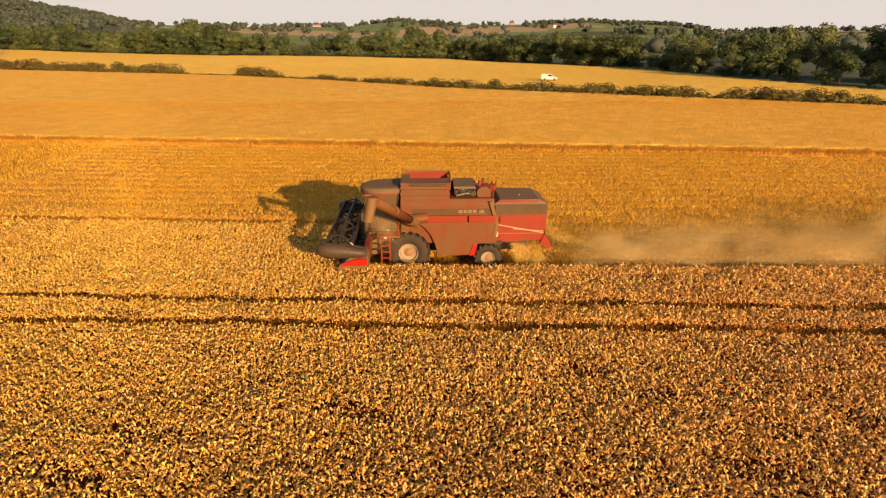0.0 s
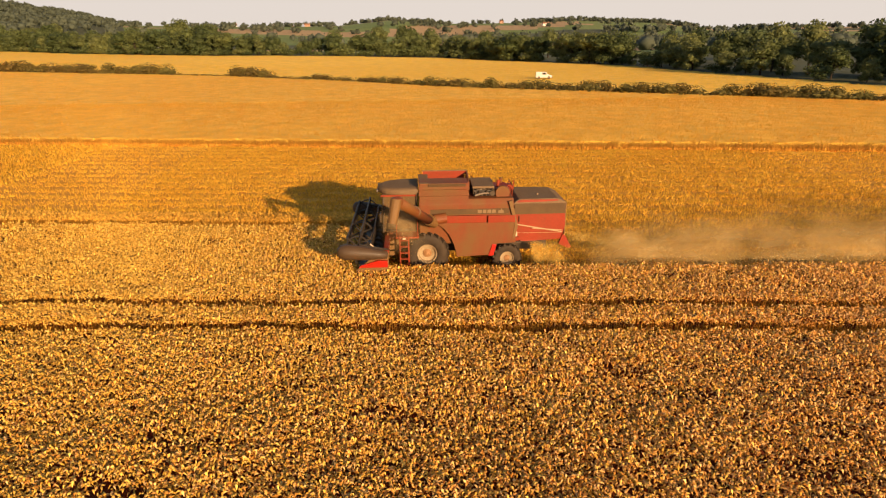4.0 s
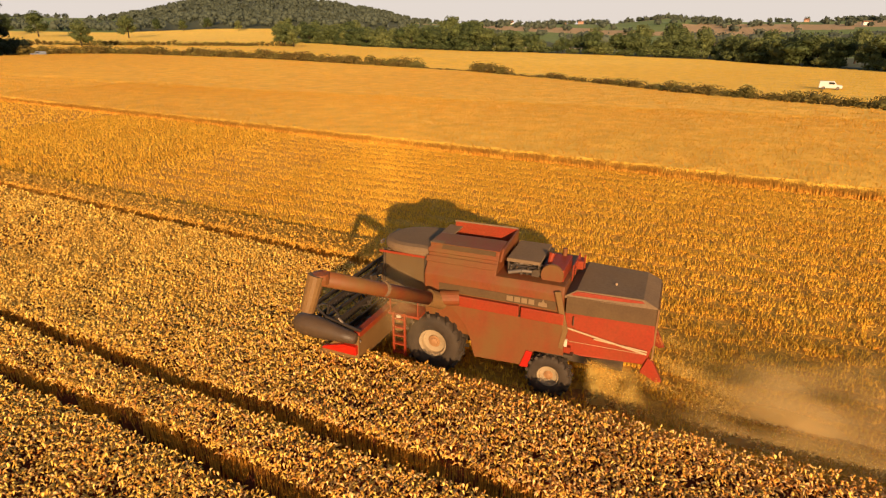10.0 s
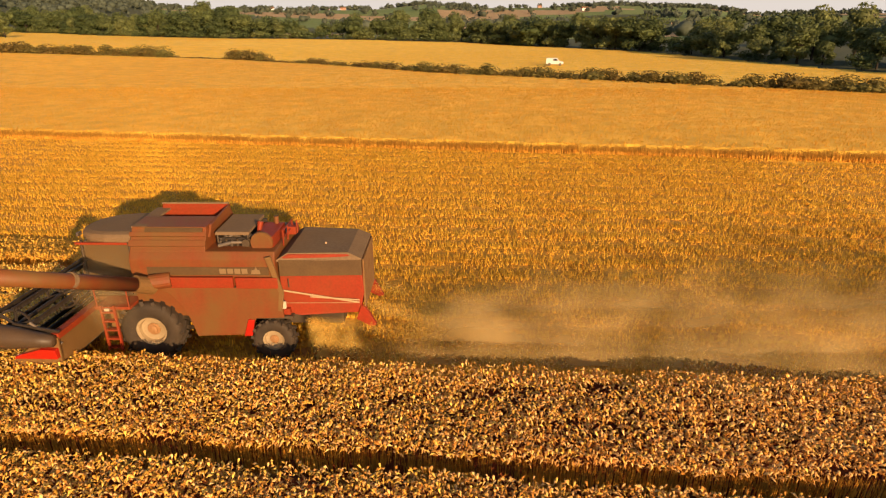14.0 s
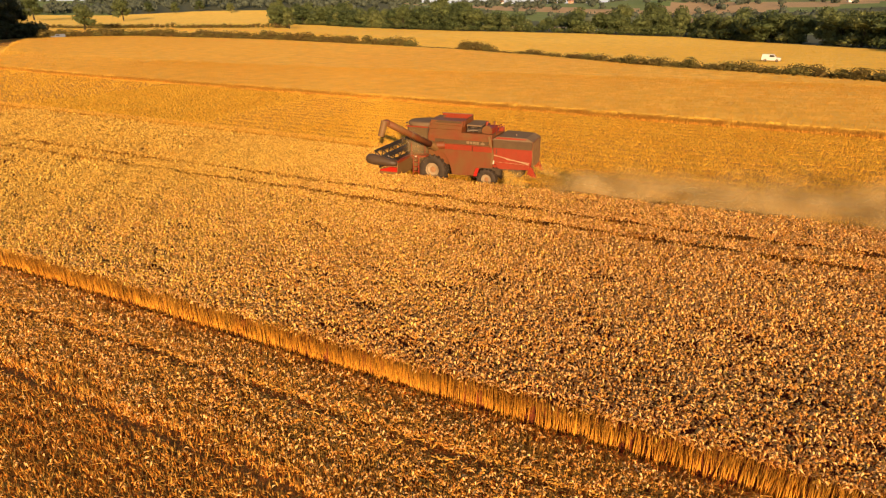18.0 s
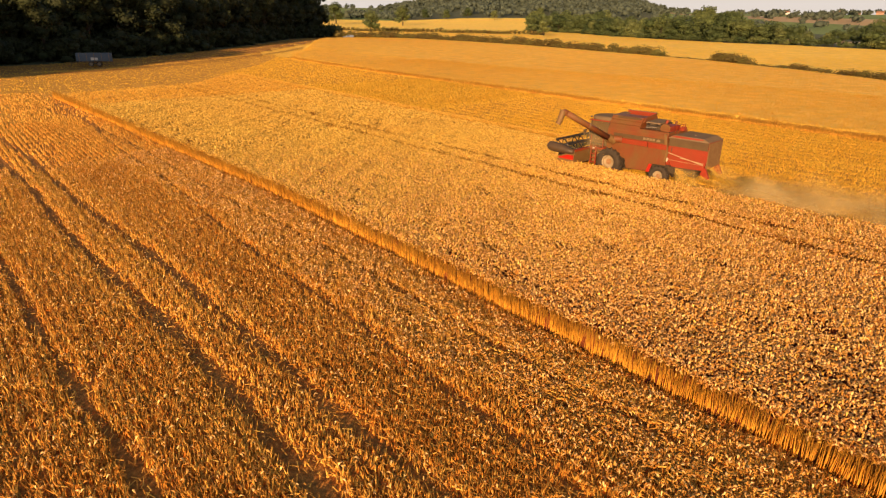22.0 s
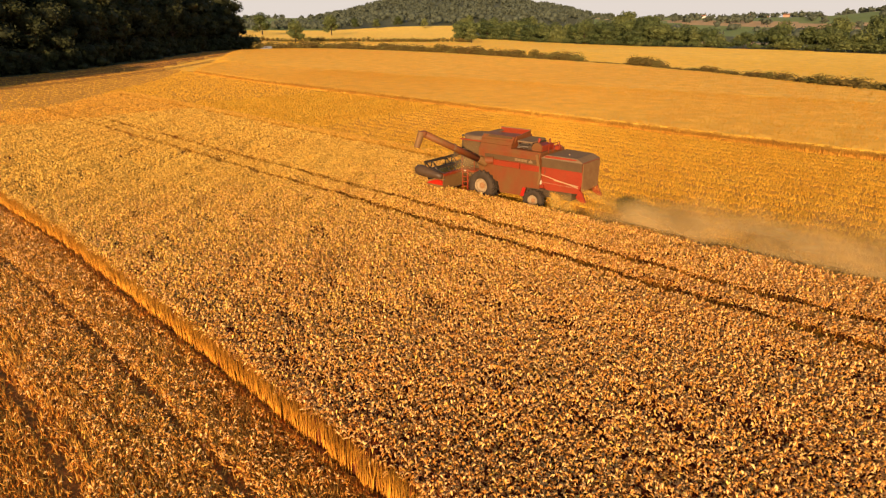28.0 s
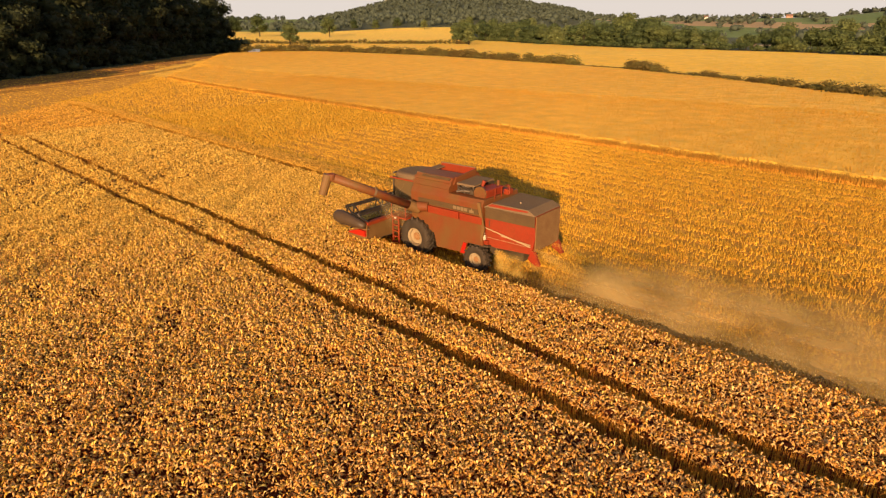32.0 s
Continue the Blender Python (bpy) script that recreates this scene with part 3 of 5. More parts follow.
walls.append(edge_stems(lambda x: SWATH_EDGE(x) - 0.2, -79, KNIFE_X, 40, 0.60, 0.2))
# Added straw tapering along the crop's shadow line, so sunlit tops cover it.
sx = rng.uniform(-79, KNIFE_X, 38000)
sd = rng.uniform(0, 3.4, len(sx))
sp_ = np.stack([sx, SWATH_EDGE(sx) + 0.55 + sd], 1)
far_walls.append(blades(sp_, land(sp_[:, 0], sp_[:, 1]), 0.72 - 0.17 * sd, 0.035, 0.10))
stuff("standing_stubble", ears(sp_, land(sp_[:, 0], sp_[:, 1]) + 0.80 - 0.19 * sd, 0.22, 0.05), M_EARW, "bent straw added to hide the crop's shadow beside the cut line", "straw")
stuff("wheat_edge", joined(*walls), M_STEM, "cut face of upright wheat stems along the crop's edge", "wheat")
stuff("wheat_edge", joined(*far_walls), M_EDGEF, "taller straw along the far crop's edges, some added over the crop's shadow", "wheat")

# the field still standing beyond the cut strip
in_far = lambda x, y: (y > FAR_EDGE(x) + 0.5) & (y < hedge_y(x) - 3) & (x > HEAD_X(y))
crop_bed("far_wheat_bed", in_far, -136, 95, 17, 70, 0.6, 0.62, "dense golden stalks of standing ripe wheat, shade coloured into the nearest", M_FIELD, 0.35)
crop_bed("far_wheat_bed", lambda x, y: in_far(x, y) & (y > 69), -190, 80, 68, 152, 1.6, 0.66, "dense golden stalks of standing ripe wheat, shade coloured into the nearest", M_FIELD, 0.35)
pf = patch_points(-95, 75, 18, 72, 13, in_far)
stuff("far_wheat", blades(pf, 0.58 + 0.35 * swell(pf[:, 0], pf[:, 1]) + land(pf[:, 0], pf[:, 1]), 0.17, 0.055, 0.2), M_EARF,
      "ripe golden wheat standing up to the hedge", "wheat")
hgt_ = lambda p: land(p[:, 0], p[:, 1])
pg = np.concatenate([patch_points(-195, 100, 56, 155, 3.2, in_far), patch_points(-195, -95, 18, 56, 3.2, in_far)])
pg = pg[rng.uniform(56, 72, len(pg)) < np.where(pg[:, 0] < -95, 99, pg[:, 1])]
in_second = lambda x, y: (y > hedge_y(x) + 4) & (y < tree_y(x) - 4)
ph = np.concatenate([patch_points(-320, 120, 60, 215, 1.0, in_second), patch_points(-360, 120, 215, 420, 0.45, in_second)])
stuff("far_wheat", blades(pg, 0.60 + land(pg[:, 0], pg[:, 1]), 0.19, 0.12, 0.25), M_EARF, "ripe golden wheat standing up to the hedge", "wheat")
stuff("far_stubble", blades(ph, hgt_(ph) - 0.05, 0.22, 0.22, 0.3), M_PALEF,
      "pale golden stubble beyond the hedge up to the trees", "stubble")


def bare_line(name, line, x0, x1, w, label):
    x = np.arange(x0, x1, 0.5)
    e = line(x) + 0.04 * np.sin(x * 2.3)
    v = np.concatenate([np.stack([x, e + k * w, land(x, e) + 0.02 + 0.03 * (k == 1)], 1) for k in (0, 1, 2)])
    n = len(x)
    i = np.arange(n - 1)
    f = np.concatenate([np.stack([k * n + i, k * n + i + 1, (k + 1) * n + i + 1, (k + 1) * n + i], 1) for k in (0, 1)])
    return stuff(name, (v, f), M_SOIL, label, "soil")


def head_line(off, wide, y0, y1):
    y = np.arange(y0, y1, 1.5)
    x = wood_x(y) + off + 0.5 * np.sin(y * 0.11 + off) + 0.12 * off * np.clip((y - 20) / 90, -0.4, 1)
    v = np.concatenate([np.stack([x + k * wide / 2, y, land(x, y) + 0.05 + 0.03 * (k == 1)], 1) for k in (0, 1, 2)])
    n = len(y)
    i = np.arange(n - 1)
    return v, np.concatenate([np.stack([k * n + i, (k + 1) * n + i, (k + 1) * n + i + 1, k * n + i + 1], 1) for k in (0, 1)])


stuff("wheel_tracks", joined(*[head_line(*q) for q in ((6.5, 2.6, -26, 118), (11, 1.1, -26, 122), (14.5, 1.3, -26, 112), (19, 0.8, -24, 96), (21.6, 0.9, -24, 96), (27, 0.8, -22, 74), (29.4, 0.8, -22, 70))]),
      M_TRACK, "brown wheel tracks along the headland beside the wood", "tracks")
bare_line("soil_line", lambda x: SWATH_EDGE(x) - 0.02, -79, KNIFE_X, 0.33, "bare brown soil along the cut line")

# stubble in drill rows
def rows_of(p, pitch=0.30, loose=0.05):
    y = p[:, 1] - ROW * p[:, 0]
    p[:, 1] += np.round(y / pitch) * pitch - y + rng.normal(0, loose, len(p))
    return p


def tufted(p, step=0.24, pull=0.4):
    """Draws the straws of a row together into tufts."""
    off = 0.37 * np.round((p[:, 1] - ROW * p[:, 0]) / 0.34)
    p[:, 0] += pull * (np.round((p[:, 0] + off) / step) * step - p[:, 0] - off)
    return p


def in_strip(x, y):
    edge = np.where(x < KNIFE_X - 0.3, SWATH_EDGE(x) + 0.65, CUT_EDGE(x) + 0.1)
    return (y > edge) & (y < FAR_EDGE(x) - 0.1) & (x > HEAD_X(y) - 6)


RUTS = ((-30.6, -0.03, 0.32), (-28.85, -0.02, 0.24), (-25.56, -0.11, 0.13), (-23.2, -0.06, 0.15), (-33.4, -0.01, 0.2))


def in_near_stub(x, y):
    ok = y < NEAR_EDGE(x) - 0.1
    for r, k, w in RUTS:
        ok &= np.abs(y - r - k * x - 0.13 * np.sin(x * 0.25 + r)) > w * (1 + 0.35 * np.sin(x * 1.3 + r)) * rng.uniform(0.15, 1.35, len(x))
    turn = np.abs(y + 31.0 + 0.09 * (x + 2) ** 2) < 0.12          # where a wheel swung out
    return ok & ~(turn & (x > -2) & (rng.uniform(0, 1, len(x)) < 0.55))



def streaky(p):
    """Thins the stubble of the cut strip into long streaks along the rows."""
    x, v = p[:, 0], p[:, 1] - ROW * p[:, 0]
    band = 0.5 + 0.42 * np.sin(v * 3.9 + 0.7 * np.sin(x * 0.27)) + 0.22 * np.sin(v * 9.1 + 0.9 * np.sin(x * 0.5)) + 0.22 * np.sin(x * 1.6 + v * 2.3) * np.sin(x * 0.37 - v)
    return p[rng.uniform(0, 1, len(p)) < np.maximum(0.10, band)]


def clumpy(p, floor=0.3, waves=(1.15, 3.1)):
    """Thins the stubble in uneven bands along the rows."""
    y = p[:, 1] - ROW * p[:, 0]
    band = 0.5 + 0.28 * np.sin(y * waves[0] + 1.0) + 0.22 * np.sin(y * waves[1] + 0.5 * np.sin(p[:, 0] * 0.4)) + 0.2 * np.sin(p[:, 0] * 0.7 + y * 0.9) * np.sin(p[:, 0] * 0.23)
    return p[rng.uniform(0, 1, len(p)) < floor + (1 - floor) * band]


s1 = rows_of(streaky(np.concatenate([patch_points(-20, 30, -4, 34, 110, in_strip), patch_points(-20, 45, 12, 36, 34, lambda x, y: in_strip(x, y) & (rng.uniform(9, 26, len(x)) < y)), patch_points(30, 45, -4, 30, 44, in_strip), patch_points(-30, -20, 2, 36, 60, in_strip)])))
s2 = rows_of(np.concatenate([patch_points(-60, -30, 2, 46, 24, in_strip), patch_points(-130, -60, 0, 60, 7, in_strip)]))
s3 = tufted(rows_of(clumpy(patch_points(-24, 30, -40, -18, 300, in_near_stub), 0.45, (1.15, 2.2)), 0.34, 0.085))
s3 = s3[in_near_stub(s3[:, 0], s3[:, 1])]
s4 = rows_of(clumpy(patch_points(-72, -46, -45, -12, 16, in_near_stub), 0.35, (1.15, 2.2)), 0.6, 0.2)
s6 = rows_of(clumpy(patch_points(-46, -24, -42, -14, 84, in_near_stub), 0.4, (1.15, 2.2)), 0.34, 0.06)
s6 = s6[in_near_stub(s6[:, 0], s6[:, 1])]
in_head = lambda x, y: (x > wood_x(y) + 5) & (x < HEAD_X(y)) & (y < 128) & (np.min([np.abs(x - wood_x(y) - k) for k in (7.5, 12, 15, 19.5, 22, 27.5, 29.8)], 0) > 0.7)
s5 = patch_points(-235, -70, -30, 128, 1.8, in_head)
hgt = lambda p: land(p[:, 0], p[:, 1])
stuff("stubble", joined(blades(s1, hgt(s1), 0.19, 0.030, 0.2), blades(s2, hgt(s2), 0.26, 0.06, 0.3), blades(s5, hgt(s5), 0.13, 0.11, 0.6)),
      M_STRIP, "short bright golden stubble in the strip already cut", "stubble")
def dulled(p):
    """Picks the weathered straws: in bands beside the crop's edge."""
    back = NEAR_EDGE(p[:, 0]) - p[:, 1] + 0.25 * np.sin(p[:, 0] * 0.6)
    return rng.uniform(0, 1, len(p)) < np.interp(back, (0, 0.6, 1.0, 3.6, 4.5, 6.6, 7.6, 9.2, 11, 14, 18), (0.85, 0.8, 0.2, 0.25, 0.75, 0.8, 0.35, 0.25, 0.7, 0.4, 0.6))


dull, dull6 = dulled(s3), dulled(s6) & (rng.uniform(0, 1, len(s6)) < 0.45)
stuff("stubble", joined(blades(s3[dull], hgt(s3[dull]), 0.21, 0.026, 0.24), blades(s6[dull6], hgt(s6[dull6]), 0.22, 0.034, 0.3)), M_STUBR, "weathered red-brown stubble in drill rows", "stubble")
s6 = s6[~dull6]
s3 = s3[~dull]
stuff("stubble", joined(blades(s3, hgt(s3), 0.25, 0.032, 0.22), blades(s6, hgt(s6), 0.25, 0.034, 0.25), blades(s4, hgt(s4), 0.26, 0.06, 0.25)),
      M_STUB, "short brown-gold stubble in drill rows with wheel ruts", "stubble")


def straws(p, z, length, width):
    """Cut straws lying about: slim three-sided sticks."""
    n = len(p)
    a = rng.normal(math.atan(ROW), 0.45, n)
    d = np.stack([np.cos(a), np.sin(a), rng.normal(0, 0.18, n)], 1) * (length * rng.uniform(0.5, 1.3, n))[:, None]
    b = np.stack([p[:, 0], p[:, 1], z + rng.uniform(0, 0.06, n)], 1)
    q = np.stack([-np.sin(a), np.cos(a), 0 * a], 1) * width
    up = np.array([0, 0, width])
    v = np.stack([b - q, b + q, b + up, b + d - q, b + d + q, b + d + up], 1).reshape(-1, 3)
    t = np.array([[0, 2, 5], [0, 5, 3], [1, 4, 5], [1, 5, 2]])
    return v, (np.arange(n)[:, None, None] * 6 + t).reshape(-1, 3)


swath = lambda x, y: rng.uniform(0, 1, len(x)) < 0.35 + 0.65 * (np.sin((y - ROW * x) * 1.35 + 0.5) > 0.1)
l1 = patch_points(-30, 45, -4, 34, 3, lambda x, y: in_strip(x, y) & swath(x, y))
l3 = patch_points(-26, 30, -40, -18, 62, lambda x, y: in_near_stub(x, y) & swath(x, y))
l5 = patch_points(-14, 20, -36, -22, 16, lambda x, y: y < NEAR_EDGE(x) - 0.2)
l4 = patch_points(-40, 30, -27, -17, 110, lambda x, y: in_near_stub(x, y) & (np.abs(y - NEAR_EDGE(x) + 2.2 + 0.3 * np.sin(x * 0.8)) < rng.normal(0.9, 0.35, len(x))))
def back_of(x, y):
    """Distance from the crop's edge, out over the stubble."""
    return NEAR_EDGE(x) - y


def heaps(x, y):
    v = y - ROW * x
    return rng.uniform(0, 1, len(x)) < 0.5 + 0.5 * np.sin(x * 3.3 + 2 * np.sin(v * 2.9)) * np.sin(v * 5.1 + 1.4 * np.sin(x * 1.7))


c1 = patch_points(-26, 30, -27, -17, 210, lambda x, y: in_near_stub(x, y) & heaps(x, y) & (back_of(x, y) > 0.35) & (back_of(x, y) < 4.0 + 0.4 * np.sin(x)))
c2 = patch_points(-26, 30, -40, -20, 34, lambda x, y: in_near_stub(x, y) & heaps(x, y) & (back_of(x, y) > 4.0))
c3 = np.concatenate([c1, c2])
stuff("straw_litter", ears(c3, 0.17 + hgt(c3), 0.14, 0.07), M_EAR, "heaps of broken straw and ears among the stubble", "straw")
stuff("straw_litter", joined(straws(l1, 0.08 + hgt(l1), 0.17, 0.016), straws(l3, 0.06 + hgt(l3), 0.24, 0.014), straws(l4, 0.13 + hgt(l4), 0.14, 0.019), straws(l5, 0.03 + hgt(l5), 0.22, 0.013)),
      M_STUB, "chopped straw lying in swaths on the stubble", "straw")


# ---- combine harvester, heading towards -x ----
def along_x(section, x0, x1, bev=0.02, bm=None):
    """A body from its cross section in y and z, between x0 and x1."""
    own = bmesh.new()
    a = [own.verts.new((x0, y, z)) for y, z in section]
    b = [own.verts.new((x1, y, z)) for y, z in section]
    own.faces.new(a)
    own.faces.new(b[::-1])
    for i in range(len(a)):
        j = (i + 1) % len(a)
        own.faces.new((a[i], b[i], b[j], a[j]))
    bmesh.ops.recalc_face_normals(own, faces=own.faces)
    if bev:
        bmesh.ops.bevel(own, geom=own.edges[:], offset=bev, segments=2, profile=0.7, affect="EDGES", clamp_overlap=True)
    return merged(bm, own)


def wheel(parent, x, y, z, r, width, rim_r, side, lugs):
    hub_ob = new("wheel")
    hub_ob.parent = parent
    hub_ob.matrix_basis = pose(x, y, z, 0, 0, 0 if side < 0 else 180)
    w = width / 2
    prof = [(rim_r, -w * 0.8), (rim_r + 0.04, -w * 0.95), (r * 0.82, -w), (r * 0.93, -w * 0.88), (r * 0.955, -w * 0.5),
            (r * 0.955, w * 0.5), (r * 0.93, w * 0.88), (r * 0.82, w), (rim_r, w * 0.8)]
    part("tyre", lathe(prof, 40, caps=()), M_RUBBER, hub_ob, "dusty black tyre", True)
    first = {}
    for k in range(lugs):
        for sgn in (-1, 1):
            a = 2 * math.pi * (k + (0.5 if sgn > 0 else 0)) / lugs
            if sgn not in first:
                own = box(-0.05, 0.05, -w * 1.08, 0.02, -r * 0.05, r * 0.095, 0.012)
                bmesh.ops.rotate(own, verts=own.verts, matrix=Matrix.Rotation(0.55, 3, "Z"))
                bmesh.ops.transform(own, matrix=Matrix.Translation((0, 0, r * 0.93)) @ Matrix.Diagonal((1, -sgn, 1, 1)), verts=own.verts)
                first[sgn] = part("lug", own, M_RUBBER, hub_ob)
            else:
                copy_thing(first[sgn], Matrix.Rotation(a, 4, "Y"))
        if k == 0:
            first[1].matrix_basis = Matrix.Rotation(math.pi / lugs, 4, "Y")
    rim = lathe([(rim_r + 0.02, -w * 0.82), (rim_r + 0.02, -w * 0.72), (rim_r * 0.86, -w * 0.68), (rim_r * 0.80, -w * 0.40),
                 (rim_r * 0.42, -w * 0.30), (rim_r * 0.40, -w * 0.42), (0.02, -w * 0.42)], 32, caps=(-1,))
    part("rim", rim, M_RIM, hub_ob, "cream steel wheel rim")
    cap = lathe([(rim_r * 0.43, -w * 0.43), (rim_r * 0.40, -w * 0.47), (rim_r * 0.28, -w * 0.48), (rim_r * 0.26, -w * 0.56), (rim_r * 0.12, -w * 0.62), (0.01, -w * 0.62)], 20)
    for k in range(8):
        a = k * math.pi / 4
        cap = tube((rim_r * 0.33 * math.cos(a), -w * 0.40, rim_r * 0.33 * math.sin(a)), (rim_r * 0.33 * math.cos(a), -w * 0.50, rim_r * 0.33 * math.sin(a)), 0.022, n=6, bm=cap)
    part("hub", cap, M_HUB, hub_ob, "rusty orange hub with bolts")
    return hub_ob


combine = thing("combine_harvester", pose(0, 0, 0), "dusty red combine harvester with its unloading auger swung out", "combine harvester")
C = combine
part("chassis", box(-0.7, 5.4, -0.62, 0.62, 0.72, 1.3, 0.04), M_DARK, C)
part("front_axle", box(-0.2, 0.2, -1.1, 1.1, 0.7, 1.1, 0.04), M_DARK, C)
part("rear_axle", box(3.4, 3.6, -1.3, 1.3, 0.52, 0.74, 0.03), M_DARK, C)
for s in (-1, 1):
    wheel(C, 0, 1.24 * s, 0.92, 0.92, 0.74, 0.44, s, 18)
    wheel(C, 3.5, 1.36 * s, 0.63, 0.63, 0.40, 0.31, s, 16)

body = along_x([(-1.30, 1.3), (1.30, 1.3), (1.40, 2.6), (1.40, 3.1), (1.28, 3.3), (-1.28, 3.3), (-1.40, 3.1), (-1.40, 2.6)], -0.32, 3.74, 0.05)
part("body", body, M_REDD, C, "dusty red body")
low = [(0.42, 2.28), (3.82, 2.28), (3.86, 1.35), (3.05, 1.32), (2.86, 0.80), (1.30, 0.74), (1.16, 1.30), (0.98, 1.72), (0.72, 2.05)]
for s in (-1, 1):
    part("lower_side_panel", plate(low, 1.40 * s, 1.48 * s, 0.015), M_REDD, C, "dust-covered lower side shield")
    part("side_lid", box(0.22, 2.56, min(1.44 * s, 1.55 * s), max(1.44 * s, 1.55 * s), 2.30, 2.62, 0.03), M_RED, C, "red hinged side lid")
    part("side_lid", box(2.62, 3.80, min(1.44 * s, 1.53 * s), max(1.44 * s, 1.53 * s), 2.28, 2.60, 0.03), M_RED, C, "red hinged side lid")
    part("lid_gap", box(0.22, 3.82, min(1.40 * s, 1.47 * s), max(1.40 * s, 1.47 * s), 2.255, 2.30, 0.005), M_BLACK, C, "dark gap under the lids")
    part("side_band", box(0.15, 3.55, min(1.385 * s, 1.415 * s), max(1.385 * s, 1.415 * s), 2.64, 2.88, 0.006), M_BAND, C, "dusty brown band")
    part("mud_flap", plate([(2.66, 0.76), (2.90, 0.78), (3.02, 1.28), (2.84, 1.30)], 1.47 * s, 1.52 * s, 0.01), M_REDC, C, "bright red guard")
    part("wheel_arch", box(2.95, 4.1, min(1.0 * s, 1.42 * s), max(1.0 * s, 1.42 * s), 1.28, 1.36, 0.02), M_DARK, C)
    part("slant_panel", plate([(3.50, 3.20), (3.66, 3.23), (3.93, 2.10), (3.82, 1.55), (3.71, 1.58), (3.79, 2.13)], 1.42 * s, 1.50 * s, 0.012), M_SHEET, C, "dust-covered slanted panel")
# emblem shown as plain bars
for i, (a, b) in enumerate(((2.18, 2.36), (2.40, 2.56), (2.60, 2.76), (2.80, 2.96))):
    em = box(a, b, -1.43, -1.417, 2.69, 2.84, 0.004)
    part("emblem_bar", em, M_MARK, C, "pale marking")
part("emblem_bar", plate([(3.06, 2.68), (3.32, 2.68), (3.30, 2.80), (3.24, 2.80), (3.20, 2.90), (3.16, 2.80), (3.08, 2.80)], -1.43, -1.417, 0.003), M_MARK, C, "pale marking")

# grain tank
part("grain_tank", along_x([(-1.30, 3.28), (1.30, 3.28), (0.98, 3.86), (0.74, 3.90), (0.70, 3.60), (-0.70, 3.60), (-0.74, 3.90), (-0.98, 3.86)], -0.30, 1.80, 0.025), M_REDD, C, "dusty red grain tank")
part("tank_rib", along_x([(-1.24, 3.42), (-1.16, 3.56), (-1.20, 3.60), (-1.29, 3.45)], -0.32, 1.82, 0.01), M_REDD, C)
part("tank_rib", along_x([(-1.10, 3.66), (-1.04, 3.77), (-1.08, 3.80), (-1.14, 3.69)], -0.32, 1.82, 0.01), M_REDD, C)
part("tank_inside", box(-0.24, 1.74, -0.69, 0.69, 3.59, 3.64, 0), M_PIT_SHADE, C, "inside of the tank, its red darkened for shade")
part("tank_wall", box(-0.18, 1.76, 0.61, 0.67, 3.6, 3.96, 0), M_RED, C, "bright red inner wall of the tank")
part("tank_flap", plate([(-0.15, 3.96), (1.84, 3.96), (1.86, 4.12), (-0.10, 4.12)], 0.60, 0.66, 0.012), M_RED, C, "dusty red raised tank flap")
part("flap_lip", tube((-0.14, 0.63, 4.12), (1.88, 0.63, 4.12), 0.035, n=8), M_ROOF, C)
part("tank_lip", along_x([(-0.98, 3.84), (-0.12, 3.88), (-0.12, 3.95), (-0.20, 3.97), (-0.98, 3.91)], -0.28, 1.80, 0.008), M_REDD, C, "dusty flat panel over the near side of the tank")
part("tank_front_lid", along_x([(-0.95, 3.86), (0.66, 3.92), (0.66, 3.98), (-0.95, 3.92)], -0.32, 0.10, 0.012), M_ROOF, C, "dusty flat tank lid")
q = bmesh.new()
vs = [q.verts.new((x, y, z)) for dx in (0, 0.06) for x, y, z in ((1.80 + dx, -0.95, 3.60), (1.80 + dx, 0.64, 3.60), (1.86 + dx, 0.64, 4.10), (1.82 + dx, -0.78, 3.92))]
for f in ((0, 1, 2, 3), (7, 6, 5, 4), (0, 4, 5, 1), (1, 5, 6, 2), (2, 6, 7, 3), (3, 7, 4, 0)):
    q.faces.new([vs[i] for i in f])
part("tank_end_flap", q, M_REDD, C)
part("tank_side_step", along_x([(-1.02, 3.74), (-0.92, 3.84), (-1.0, 3.90), (-1.10, 3.80)], 0.10, 1.70, 0.01), M_BAND, C, "dark grab rail slot")

# cab
part("cab_body", hull([(-1.86, 1.75, 0.86), (-2.02, 2.5, 0.92), (-1.82, 3.46, 0.90), (-0.36, 3.46, 1.02), (-0.36, 1.75, 1.02)], 0.05), M_GLASS, C, "dust-covered cab with closed windows")
q = bmesh.new()
rings = []
for z0, grow, shift in ((3.44, 0.97, 0.0), (3.50, 1.0, 0.0), (3.60, 1.0, 0.0), (3.68, 0.94, 0.02), (3.72, 0.80, 0.06)):
    ring = [(-0.34, 1.08 * grow), (-1.10, 1.06 * grow)] + [(-1.20 - 0.94 * grow * math.sin(a), 1.02 * grow * math.cos(a)) for a in np.linspace(0.12, math.pi - 0.12, 13)] + [(-1.10, -1.06 * grow), (-0.34, -1.08 * grow)]
    rings.append([q.verts.new((x, y, z0 + 0.02 * (x + 1.2) * (z0 > 3.6))) for x, y in ring])
for lo, hi in zip(rings, rings[1:]):
    for i in range(len(lo)):
        q.faces.new((lo[i - 1], lo[i], hi[i], hi[i - 1]))
q.faces.new(rings[0])
q.faces.new(rings[-1])
part("cab_roof", q, M_ROOF, C, "dusty grey rounded cab roof")
part("cab_trim", plate([(-1.95, 3.40), (-0.36, 3.40), (-0.36, 3.47), (-1.95, 3.47)], -1.07, -1.03, 0.006), M_RED, C, "red strip under the roof")
